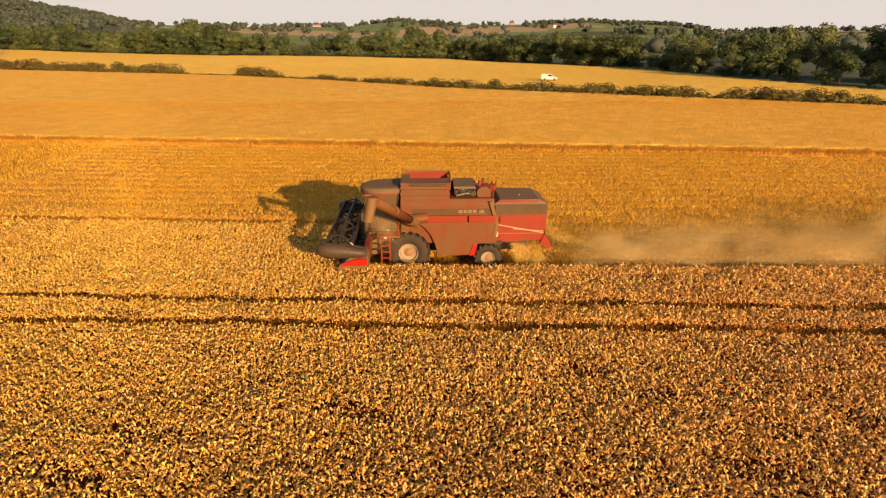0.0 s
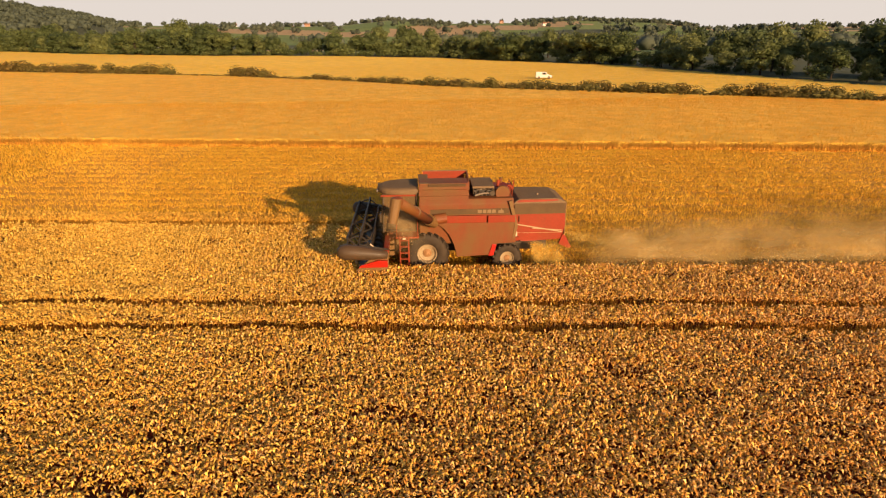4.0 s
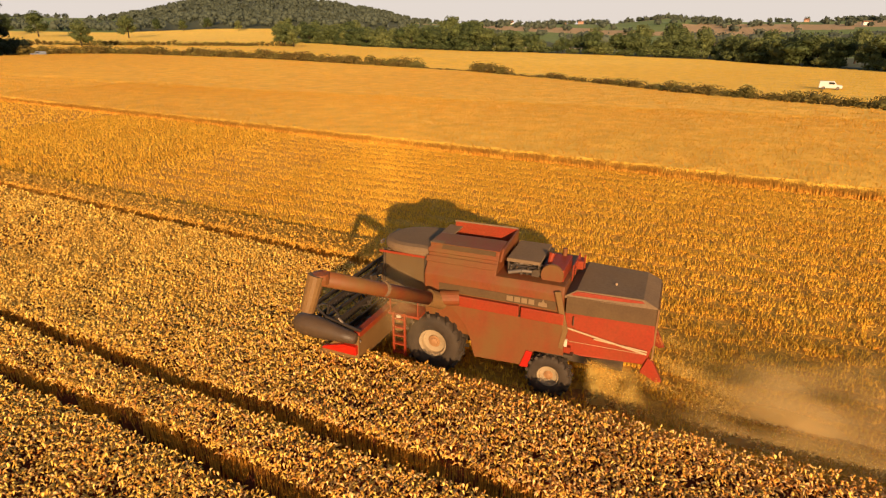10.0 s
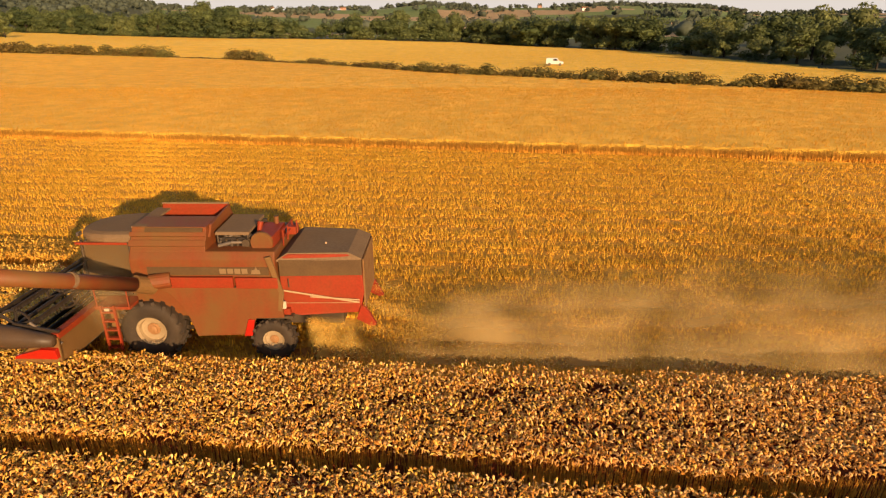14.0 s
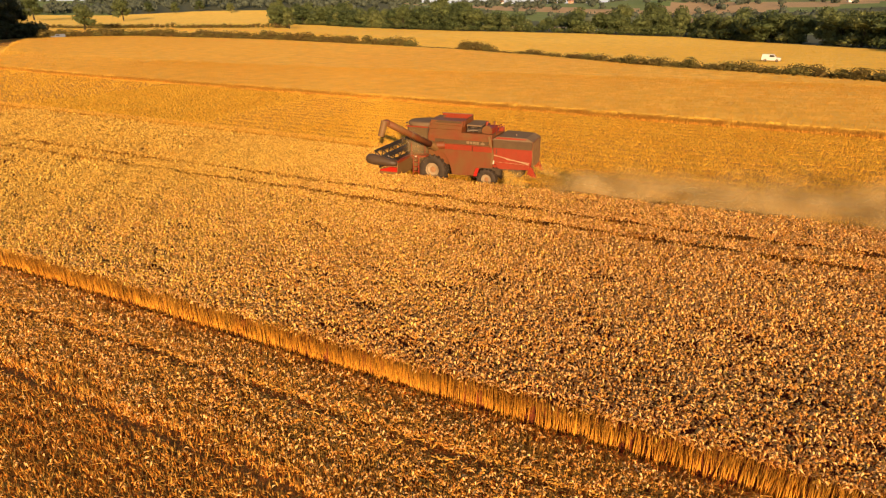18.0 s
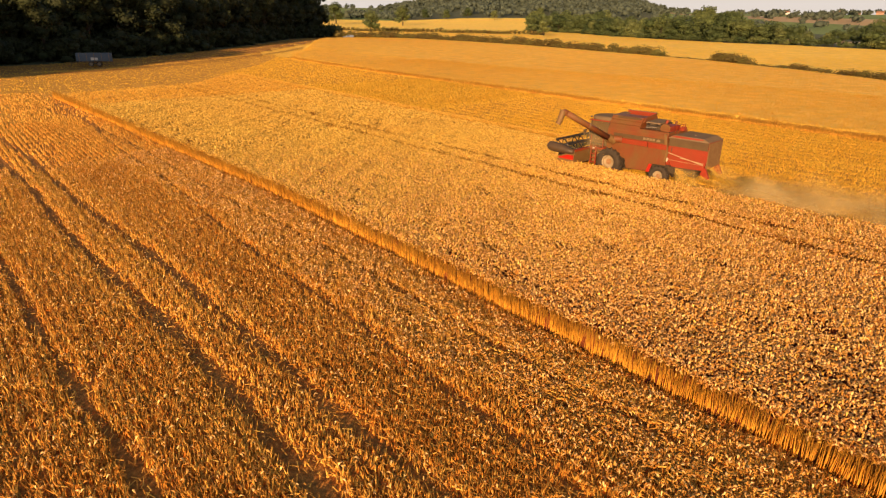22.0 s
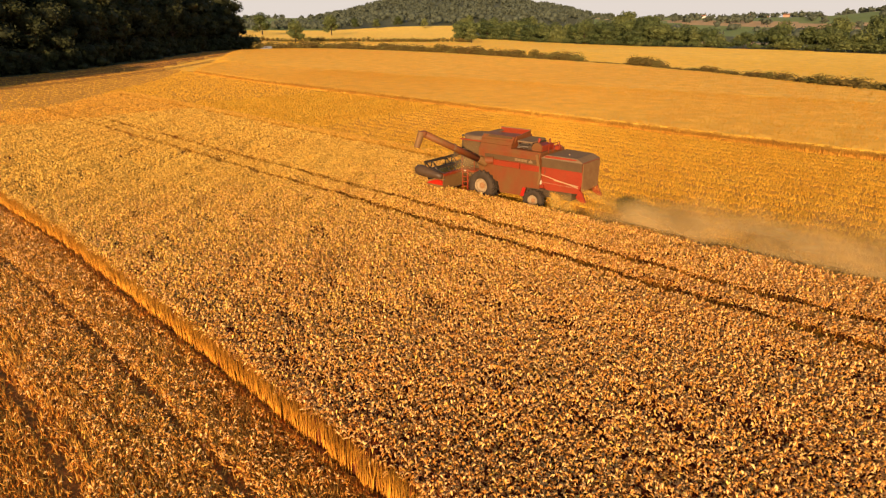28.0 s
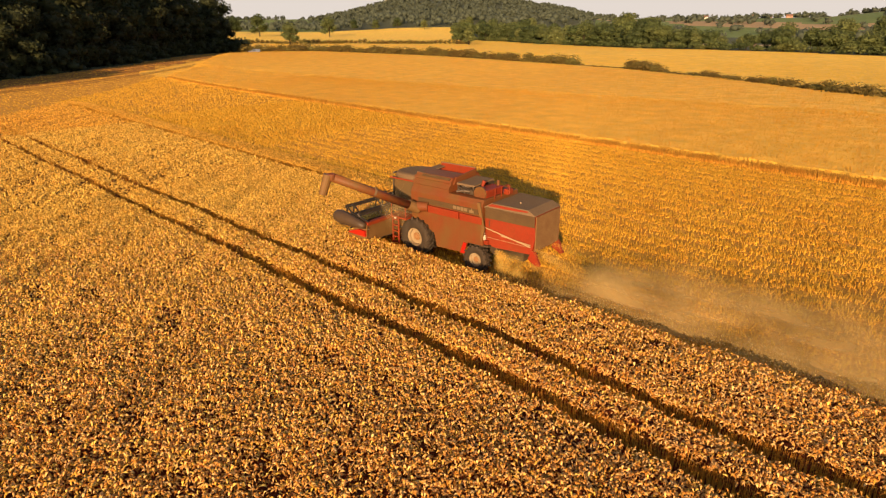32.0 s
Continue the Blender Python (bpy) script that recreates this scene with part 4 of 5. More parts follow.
for x0, y0 in ((-1.9, -0.92), (-0.42, -1.05), (-1.9, 0.92), (-0.42, 1.05)):
    part("cab_post", tube((x0, y0, 1.75), (x0 + (0.05 if x0 < -1 else 0), y0, 3.48), 0.045, n=8), M_BLACK, C)
part("cab_door_frame", plate([(-1.70, 1.85), (-0.60, 1.85), (-0.60, 1.93), (-1.70, 1.93)], -1.06, -1.0, 0.01), M_BLACK, C)
part("cab_base", box(-1.75, -0.35, -1.05, 1.05, 1.45, 1.78, 0.03), M_REDD, C)
part("platform", box(-1.35, -0.35, -1.75, -1.0, 1.72, 1.80, 0.015), M_RED, C, "red access platform")
for x0, y0 in ((-1.3, -1.7), (-0.4, -1.7)):
    part("handrail", tube((x0, y0, 1.8), (x0, y0, 2.55), 0.02, n=6), M_RED, C)
part("mirror_arm", tube((-1.75, -0.95, 2.9), (-1.95, -1.45, 2.75), 0.02, n=6), M_BLACK, C)
part("mirror", box(-2.0, -1.92, -1.62, -1.34, 2.42, 2.80, 0.02), M_BLACK, C, "black wing mirror")
for s in (-1, 1):
    part("cab_lamp", box(-2.14, -2.08, min(0.45 * s, 0.65 * s), max(0.45 * s, 0.65 * s), 3.50, 3.60, 0.01), M_STEEL, C, "work lamp")

# ladder
lad = new("ladder")
lad.parent = C
for x0 in (-1.17, -0.80):
    part("ladder_rail", hull([(x0 - 0.03, 0.45, 0.035), (x0 + 0.03, 0.45, 0.035), (x0 + 0.03, 1.85, 0.035), (x0 - 0.03, 1.85, 0.035)], 0.008, -1.76), M_RED, lad)
for k in range(5):
    part("rung", box(-1.16, -0.81, -1.80, -1.66, 0.50 + 0.28 * k, 0.55 + 0.28 * k, 0.008), M_RED, lad)
part("ladder_lamp", box(-1.05, -0.92, -1.82, -1.77, 1.70, 1.78, 0.01), M_LAMP, lad, "pale lamp")

# engine bay
part("engine_block", box(2.02, 3.02, -0.86, 0.5, 3.28, 3.56, 0.05), M_ENGINE, C, "near-black engine block")
for k in range(6):
    part("manifold_pipe", tube((2.10 + 0.16 * k, -0.90, 3.32), (2.14 + 0.16 * k, -0.94, 3.50 + 0.05 * (k % 2)), 0.035, n=8), M_DARK if k % 2 else M_STEEL, C)
part("belt_pulley", tube((2.86, -1.00, 3.44), (2.86, -0.92, 3.44), 0.11, n=16), M_DARK, C)
for y0 in (-0.55, -0.05, 0.45):
    part("guard_post", tube((3.78, y0, 3.20), (3.80, y0, 3.66), 0.022, n=6), M_RED, C)
part("guard_rail", tube((3.80, -0.57, 3.66), (3.80, 0.47, 3.66), 0.022, n=6), M_RED, C, "red guard rail behind the engine")
part("guard_rail", tube((3.79, -0.57, 3.44), (3.79, 0.47, 3.44), 0.018, n=6), M_RED, C, "red guard rail behind the engine")
part("engine_bay_back", box(1.90, 3.05, 0.42, 0.50, 3.28, 3.70, 0.01), M_ENGINE, C)
for k, (xa, xb, za, zb, r0) in enumerate(((2.10, 2.50, 3.50, 3.58, 0.05), (2.45, 2.80, 3.60, 3.48, 0.045), (2.62, 3.00, 3.46, 3.60, 0.04), (2.20, 2.34, 3.40, 3.64, 0.035))):
    part("engine_pipe", tube((xa, -0.82 + 0.05 * k, za), (xb, -0.72 - 0.03 * k, zb), r0, n=9), M_DARK if k % 2 else M_STEEL, C)
part("alternator", tube((2.70, -0.86, 3.40), (2.70, -0.66, 3.40), 0.09, n=14), M_ENGINE, C)
for k in range(5):
    part("engine_cylinder", tube((2.2 + 0.18 * k, -0.75, 3.5), (2.22 + 0.18 * k, -0.70, 3.62), 0.05, n=10), M_ENGINE, C)
part("air_pipe", tube((2.10, -1.05, 3.38), (2.45, -1.00, 3.46), 0.055, n=10), M_STEEL, C, "worn metal pipe")
part("air_pipe", tube((2.45, -1.00, 3.46), (2.95, -0.85, 3.42), 0.045, n=10), M_STEEL, C)
part("engine_cover", along_x([(-0.95, 3.66), (-0.9, 3.74), (0.55, 3.80), (0.6, 3.72)], 2.00, 2.95, 0.015), M_ROOF, C, "grey engine cover")
for x0, y0 in ((2.05, -0.9), (2.9, -0.9), (2.05, 0.5), (2.9, 0.5)):
    part("cover_strut", tube((x0, y0, 3.28), (x0, y0, 3.7), 0.025, n=6), M_DARK, C)
part("screen_box", box(3.02, 3.62, -0.95, 0.35, 3.22, 3.62, 0.04), M_RED, C, "red cooling screen housing")
part("screen_drum", lathe([(0.30, -1.02), (0.32, -0.98), (0.32, -0.92), (0.02, -0.90)], 20, centre=(3.30, 0, 3.45)), M_REDD, C)
part("exhaust", tube((3.40, 0.25, 3.5), (3.40, 0.25, 3.84), 0.07, n=12), M_REDD, C)
part("screen_arm", tube((3.12, -0.6, 3.6), (3.18, -0.5, 3.92), 0.05, 0.09, n=10), M_RED, C)
part("red_bracket", box(3.70, 3.95, 0.25, 0.65, 3.25, 3.50, 0.03), M_RED, C, "red bracket")
part("warning_post", tube((3.98, 0.3, 3.3), (3.98, 0.3, 3.70), 0.025, n=6), M_RED, C)

# rear hood
hood = [(3.78, 1.36, 1.22), (3.78, 3.05, 1.24), (4.05, 3.18, 1.18), (5.70, 3.14, 1.06), (6.06, 2.98, 1.02), (6.12, 1.95, 1.02), (5.98, 1.30, 1.02), (4.30, 1.28, 1.20)]
part("rear_hood", hull(hood, 0.05), M_RED, C, "red straw hood")
part("hood_roof", hull([(3.72, 3.02, 1.26), (4.02, 3.20, 1.14), (5.72, 3.18, 1.02), (6.10, 3.00, 1.05), (6.10, 2.975, 1.06), (3.72, 2.985, 1.27)], 0.03), M_ROOF, C, "dusty grey hood roof")
part("rear_panel", box(6.10, 6.15, -0.98, 0.98, 1.45, 2.95, 0.015), M_DUSTP, C, "rear face coated in thick dust")
for s in (-1, 1):
    q = bmesh.new()
    vs = [q.verts.new((x, s * (y + o), z)) for o in (0, 0.03) for x, y, z in ((3.80, 1.238, 2.55), (6.09, 1.028, 2.50), (6.09, 1.022, 2.985), (3.80, 1.232, 3.03))]
    for f in ((0, 1, 2, 3), (7, 6, 5, 4), (0, 4, 5, 1), (1, 5, 6, 2), (2, 6, 7, 3), (3, 7, 4, 0)):
        q.faces.new([vs[i] for i in f])
    part("hood_band", q, M_BAND, C, "dusty dark brown band along the hood")
    part("hood_rod", tube((3.76, 1.30 * s, 2.14), (5.98, 1.10 * s, 1.66), 0.028, n=8), M_PALE, C, "pale rod")
    part("hood_rod", tube((4.60, 1.24 * s, 1.90), (5.98, 1.10 * s, 1.74), 0.022, n=8), M_PALE, C, "pale rod")
    part("hood_seam", tube((3.90, 1.235 * s, 1.70), (5.95, 1.045 * s, 1.62), 0.008, n=6), M_PALE, C)
    part("hood_handle", tube((4.02, 1.245 * s, 2.20), (4.02, 1.245 * s, 2.46), 0.018, n=6), M_BLACK, C)
    part("spreader_arm", plate([(5.86, 1.10), (6.02, 1.55), (6.16, 1.45), (6.44, 0.92), (6.30, 0.86)], 0.92 * s, 1.08 * s, 0.015), M_RED, C, "red spreader flap")
part("hood_lamp", lathe([(0.02, 3.16), (0.032, 3.20), (0.028, 3.24), (0.01, 3.25)], 12, "z", (4.96, -0.34, 0)), M_PALE, C, "pale beacon")
part("side_lamp", box(3.82, 3.93, -1.42, -1.34, 1.60, 1.82, 0.015), M_LAMP, C, "pale side lamp")
part("side_lamp", box(3.78, 3.86, -1.42, -1.34, 1.84, 1.93, 0.015), M_LAMP, C, "pale side lamp")
part("hinge_bracket", box(3.72, 4.02, -1.36, -1.22, 1.38, 1.56, 0.015), M_RED, C)

# unloading auger, swung out
part("auger_elbow", tube((0.80, -1.45, 2.52), (0.28, -1.62, 2.50), 0.22, n=16), M_REDD, C)
part("auger_collar", tube((0.30, -1.55, 2.36), (0.06, -1.98, 2.62), 0.245, n=16), M_SHEET, C)
AT = Vector((-1.10, -5.42, 4.36))
part("auger_tube", tube((0.10, -1.90, 2.56), AT, 0.19, n=18), M_REDD, C, "red unloading auger tube", True)
part("auger_band", tube((-0.45, -3.55, 3.43), (-0.48, -3.63, 3.47), 0.205, n=16), M_ROOF, C)
part("auger_cap", lathe([(0.2, -0.12), (0.22, 0.0), (0.2, 0.12), (0.05, 0.16)], 14, "z", AT), M_REDD, C)
part("auger_spout", tube(AT + Vector((-0.03, -0.10, 0.10)), AT + Vector((-0.20, -0.32, -0.72)), 0.20, 0.17, n=14), M_SHEET, C, "dusty downward spout")

# feeder house and header
part("feeder_house", hull([(-0.45, 1.95, 0.55), (-0.45, 1.15, 0.55), (-1.80, 0.38, 0.62), (-1.80, 1.12, 0.62)], 0.03), M_SHEET, C, "straw-coloured feeder house")
H = new("header")
H.parent = C
H.location = (0.10, 0, 0.30)
part("back_sheet", along_x([(-3.0, 0.40), (3.25, 0.40), (3.25, 1.22), (-3.0, 1.22)], -1.86, -1.78, 0.015), M_SHEET, H)
part("top_beam", box(-1.92, -1.70, -3.02, 3.27, 1.20, 1.36, 0.02), M_RED, H)
part("trough", hull([(-3.0, 0.24, 3.12), (-3.0, 0.28, 3.12), (-1.84, 0.44, 3.12), (-1.80, 0.36, 3.12)], 0.006, 0.125), M_STEEL, H)
part("intake_auger", tube((-2.28, -2.95, 0.68), (-2.28, 3.20, 0.68), 0.20, n=16), M_STEEL, H)
fl = bmesh.new()
prev = None
for k in range(0, 241):
    a = k / 240 * 2 * math.pi * 10
    y0 = -2.9 + 6.05 * k / 240
    e = [fl.verts.new((-2.28 + r * math.cos(a), y0, 0.68 + r * math.sin(a))) for r in (0.2, 0.31)]
    if prev:
        fl.faces.new((prev[0], prev[1], e[1], e[0]))
    prev = e
bmesh.ops.solidify(fl, geom=fl.faces[:], thickness=0.012)
part("auger_flight", fl, M_STEEL, H)
part("knife_bar", box(-3.10, -2.98, -3.0, 3.25, 0.20, 0.26, 0.01), M_STEEL, H)
fg = bmesh.new()
for k in range(62):
    tube((-3.08, -2.95 + 0.1 * k, 0.23), (-3.24, -2.95 + 0.1 * k, 0.22), 0.018, 0.004, 5, fg)
part("knife_fingers", fg, M_STEEL, H)
for s, y0 in ((-1, -3.04), (1, 3.29)):
    part("end_sheet", plate([(-1.74, 0.46), (-1.70, 1.26), (-1.95, 1.30), (-2.55, 0.95), (-3.05, 0.55), (-3.05, 0.28), (-2.4, 0.30)], y0 - 0.03, y0 + 0.03, 0.012), M_SHEET, H, "dusty end sheet")
    prof = [(0.02, -3.98), (0.16, -3.95), (0.27, -3.84), (0.32, -3.65), (0.32, -3.35), (0.28, -2.9), (0.21, -2.35), (0.15, -1.95), (0.02, -1.92)]
    q = lathe(prof, 20, "x", (0, 0, 0))
    bmesh.ops.rotate(q, verts=q.verts, cent=(-1.9, 0, 0), matrix=Matrix.Rotation(0.10, 3, "Y"))
    bmesh.ops.translate(q, verts=q.verts, vec=(0.2, y0 + 0.12 * s, 1.22))
    part("crop_divider", q, M_DRUM, H, "dark rounded crop divider", True)
    part("divider_shoe", hull([(-1.75, 0.70, 0.10), (-1.75, 0.98, 0.12), (-2.15, 1.0, 0.12), (-2.85, 0.78, 0.06), (-2.95, 0.68, 0.04)], 0.03, y0 + 0.06 * s), M_REDC, H, "bright red divider shoe")
    part("reel_arm", hull([(-1.72, 1.30, 0.03), (-1.70, 1.40, 0.03), (-2.88, 1.64, 0.03), (-2.90, 1.54, 0.03)], 0.012, y0 - 0.12 * s), M_ENGINE, H)
    part("lift_ram", tube((-1.75, y0 - 0.14 * s, 1.0), (-2.45, y0 - 0.14 * s, 1.62), 0.04, n=8), M_STEEL, H)
reel = new("reel")
reel.parent = C
RX, RZ, RR = -2.85, 1.76, 0.57
part("reel_shaft", tube((RX, -2.85, RZ), (RX, 3.1, RZ), 0.06, n=10), M_ENGINE, reel)
for y0 in (-2.75, -0.8, 1.1, 3.0):
    sp = lathe([(RR * 0.74, y0 - 0.025), (RR * 0.83, y0 - 0.025), (RR * 0.83, y0 + 0.025), (RR * 0.74, y0 + 0.025)], 24, centre=(RX, 0, RZ))
    bmesh.ops.delete(sp, geom=[f for f in sp.faces if len(f.verts) > 4], context="FACES_ONLY")
    for k in range(6):
        a = k * math.pi / 3 + 0.3
        tube((RX, y0, RZ), (RX + RR * math.cos(a), y0, RZ + RR * math.sin(a)), 0.04, n=6, bm=sp)
    part("reel_spider", sp, M_ENGINE, reel)
for k in range(6):
    a = k * math.pi / 3 + 0.3
    bx, bz = RX + RR * math.cos(a), RZ + RR * math.sin(a)
    bar = tube((bx, -2.85, bz), (bx, 3.1, bz), 0.03, n=6)
    box(bx - 0.015, bx + 0.015, -2.85, 3.1, bz - 0.13, bz + 0.01, 0, bar)
    for j in range(46):
        y0 = -2.8 + 0.13 * j
        tube((bx, y0, bz), (bx + 0.05, y0, bz - 0.24), 0.010, 0.006, 4, bar, False)
    part("tine_bar", bar, M_ENGINE, reel, "dark reel bar with spring tines")


# ---- dust and chaff thrown out behind ----
def flecks(p, size, facing=None):
    n = len(p)
    a = rng.normal(0, 1, (n, 3))
    if facing is not None:
        nrm = np.asarray(facing) + rng.normal(0, 0.35, (n, 3))
        a = np.cross(nrm, a)
    a /= np.linalg.norm(a, axis=1)[:, None]
    b = np.cross(a, rng.normal(0, 1, (n, 3)) if facing is None else nrm)
    b /= np.linalg.norm(b, axis=1)[:, None]
    s = (size * rng.uniform(0.6, 1.4, n))[:, None]
    v = np.stack([p + a * s, p - a * s * 0.5 + b * s * 0.87, p - a * s * 0.5 - b * s * 0.87], 1).reshape(-1, 3)
    return v, np.arange(3 * n).reshape(n, 3)


LIT = (0.45, -0.80, 0.35)


def sheets(name, layers, nu, nv, material, label, category):
    """Soft undulating layers, each a function of (u, v) giving places, with u along and v across."""
    uu, vv = np.meshgrid(np.linspace(0, 1, nu), np.linspace(0, 1, nv), indexing="ij")
    idx = np.arange(nu * nv).reshape(nu, nv)
    f = np.stack([idx[:-1, :-1], idx[1:, :-1], idx[1:, 1:], idx[:-1, 1:]], -1).reshape(-1, 4)
    v = [np.stack(np.broadcast_arrays(*lay(uu, vv)), -1).reshape(-1, 3) for lay in layers]
    fs = np.concatenate([f + k * nu * nv for k in range(len(layers))])
    ob = stuff(name, (np.concatenate(v), fs), material, label, category)
    uv = np.tile(np.stack([uu, vv], -1).reshape(-1, 2), (len(layers), 1))
    ob.data.uv_layers.new(name="soft").data.foreach_set("uv", uv[fs.ravel()].ravel())
    ob.data.polygons.foreach_set("use_smooth", np.ones(len(fs), bool))
    return ob


def curtain(k):
    def at(u, v):
        x = 6.3 + 0.5 * k + 36 * u
        side = (k - 1.5) * (0.95 + 1.5 * u)
        y = -0.45 - 0.9 * u + side + (0.35 + 0.9 * u) * np.sin(x * 0.55 + k * 2.1) * (0.3 + v) + 0.3 * np.sin(x * 1.7 + k + 3 * v) * v
        top = (1.1 + 2.4 * np.sqrt(u)) * (0.85 + 0.2 * np.sin(x * 0.8 + 1.9 * k) + 0.12 * np.sin(x * 2.1 + k))
        return x + 0.4 * v * np.sin(k + x), y, 0.12 + top * v
    return at


sheets("dust_cloud", [curtain(k) for k in range(4)], 110, 16, M_VEIL, "brown dust blown out behind the combine", "dust")
sheets("dust_cloud", [lambda u, v, k=k: (-2.2 + 2.2 * u + 0.2 * np.sin(5 * v + k), -2.1 + 0.75 * k + 0.25 * np.sin(6 * u + 4 * v), 0.9 + 2.7 * v) for k in range(3)],
       24, 16, M_PUFF, "thin dust hanging round the header and cab", "dust")


def jet(n, start, speed, drop, y0, y_run, loose):
    """A curving spray that leaves level and falls, spreading on its way."""
    t = rng.uniform(0, 1, n) ** 0.85
    w = loose * (0.35 + t)
    fan = rng.uniform(0.55, 1.05, n)
    return np.stack([start[0] + speed * t * fan + rng.normal(0, w), y0 + y_run * t + rng.normal(0, w), start[1] - drop * t ** 1.8 + rng.normal(0, w * 0.5)], 1)


def curtain_of_chaff(k):
    """Chaff falling in a broad sheet under the hood."""
    return lambda u, v: (4.42 + 0.10 * u + v * (1.7 + 1.1 * u) + 0.05 * k, -1.42 - 0.40 * u + 0.14 * k + 0.06 * np.sin(9 * v + k), 1.38 - 1.34 * u)


def rear_fan(k):
    """Chopped straw blown back from the spreader, opening out and sinking."""
    return lambda u, v: (6.15 + 4.4 * u + 0.1 * k, -0.95 - 0.7 * u + 0.5 * k * (0.5 + u) + 0.06 * np.sin(9 * u + k),
                         1.30 + 0.25 * u - 0.75 * u * u + (v - 0.42) * (0.45 + 1.0 * u))


sheets("chaff_spray", [curtain_of_chaff(k) for k in range(2)], 30, 12, M_SPRAY, "golden chaff falling under the hood", "chaff")
sheets("chaff_spray", [rear_fan(k) for k in range(1)], 30, 12, M_FAN, "chopped straw fanned out behind the spreader", "chaff")
ch = np.concatenate([jet(2200, (4.55, 1.25), 1.5, 1.05, -1.40, -0.5, 0.17), jet(3500, (6.2, 1.55), 3.0, 1.4, -0.9, -0.5, 0.26),
                     jet(2000, (6.2, 1.45), 2.8, 1.3, 0.4, 0.3, 0.30), jet(2000, (6.0, 0.95), 3.5, 0.75, -1.2, -0.3, 0.28)])
stuff("chaff_spray", flecks(ch[ch[:, 2] > 0.1], 0.012, LIT), M_CHAFF, "golden chaff and chopped straw thrown out at the rear", "chaff")


# ---- vehicles ----
def small_wheel(parent, x, y, z, r, w):
    q = new("wheel")
    q.parent = parent
    q.matrix_basis = pose(x, y, z)
    part("tyre", lathe([(r * 0.6, -w / 2), (r * 0.95, -w / 2), (r, -w * 0.35), (r, w * 0.35), (r * 0.95, w / 2), (r * 0.6, w / 2)], 18), M_RUBBER, q)
    part("rim", lathe([(r * 0.6, -w * 0.52), (r * 0.3, -w * 0.40), (0.02, -w * 0.45), (0.02, w * 0.45), (r * 0.3, w * 0.4), (r * 0.6, w * 0.52)], 16), M_STEEL, q)


def road_vehicle(name, m, length, height, width, bonnet, paint, label, category):
    v = thing(name, m, label, category)
    L, h, w = length / 2, height, width / 2
    part("body", hull([(-L, 0.35, w), (-L + 0.05, 0.95, w), (-L + bonnet, 1.05, w), (-L + bonnet + 0.55, h, w * 0.88), (L - 0.1, h, w * 0.88), (L, 0.9, w), (L, 0.35, w)], 0.06), paint, v)
    part("windscreen", hull([(-L + bonnet + 0.06, 1.10, w * 0.86), (-L + bonnet + 0.50, h - 0.10, w * 0.80), (-L + bonnet + 0.44, h - 0.10, w * 0.80), (-L + bonnet - 0.02, 1.10, w * 0.86)], 0.01), M_WINDOW, v)
    for s in (-1, 1):
        part("side_window", plate([(-L + bonnet + 0.35, 1.12), (-L + bonnet + 1.5, 1.12), (-L + bonnet + 1.5, h - 0.18), (-L + bonnet + 0.62, h - 0.18)], s * w * 0.95 - 0.03, s * w * 0.95 + 0.03, 0.01), M_WINDOW, v)
        part("headlight", box(-L - 0.02, -L + 0.06, s * w * 0.7 - 0.12, s * w * 0.7 + 0.12, 0.68, 0.84, 0.01), M_LAMP, v)
        for x0 in (-L + 0.8, L - 0.85):
            small_wheel(v, x0, s * (w - 0.1), 0.34, 0.34, 0.22)
    part("bumper", box(-L - 0.08, -L + 0.1, -w * 0.95, w * 0.95, 0.32, 0.55, 0.03), M_BLACK, v)
    return v


road_vehicle("van", pose(34, 132, 0, 0, 0, 172), 4.2, 1.75, 1.8, 1.0, M_WHITE, "white van parked on the stubble behind the hedge", "van")
road_vehicle("car", pose(-195, 121, float(land(-195, 121)), 0, 0, 60), 4.5, 1.65, 1.85, 1.1, M_SILVER, "silver car parked at the corner of the wood", "car")

trailer = thing("grain_trailer", pose(-117, 1, float(land(-117, 1)), 0, 0, 72), "blue-grey grain trailer parked beside the wood", "trailer")
for s in (-1, 1):
    part("side_board", box(-3.1, 3.1, s * 1.2 - 0.04, s * 1.2 + 0.04, 1.05, 2.55, 0.02), M_BLUE, trailer)
    part("end_board", box(s * 3.1 - 0.04, s * 3.1 + 0.04, -1.2, 1.2, 1.05, 2.55, 0.02), M_BLUE, trailer)
    for k in range(5):
        part("stake", box(-2.6 + 1.3 * k - 0.05, -2.6 + 1.3 * k + 0.05, s * 1.28 - 0.04, s * 1.28 + 0.04, 1.0, 2.58, 0.01), M_STEEL, trailer)
    for x0 in (-0.7, 0.7):
        small_wheel(trailer, x0, s * 1.05, 0.52, 0.52, 0.35)
part("floor_bed", box(-3.1, 3.1, -1.2, 1.2, 0.92, 1.06, 0.02), M_DARK, trailer)
part("axle_beam", box(-1.0, 1.0, -1.0, 1.0, 0.45, 0.60, 0.02), M_DARK, trailer)
part("drawbar", box(-4.6, -3.0, -0.08, 0.08, 0.75, 0.92, 0.02), M_DARK, trailer)
part("mudguard_plate", box(-0.6, 0.6, -1.3, -1.24, 1.25, 1.75, 0.01), M_WHITE, trailer, "pale plate on the side")
part("jack_leg", tube((-4.2, 0, 0), (-4.2, 0, 0.8), 0.05, n=8), M_DARK, trailer)


# ---- trees, hedge and woods ----
def core_shape():
    bm = bmesh.new()
    bmesh.ops.create_icosphere(bm, subdivisions=2, radius=1)
    v, f = np.array([w.co[:] for w in bm.verts]), np.array([[w.index for w in g.verts] for g in bm.faces])
    bm.free()
    return v, f


CORE = core_shape()                                                # the dense inside of a crown's lobe, roughened where it is used


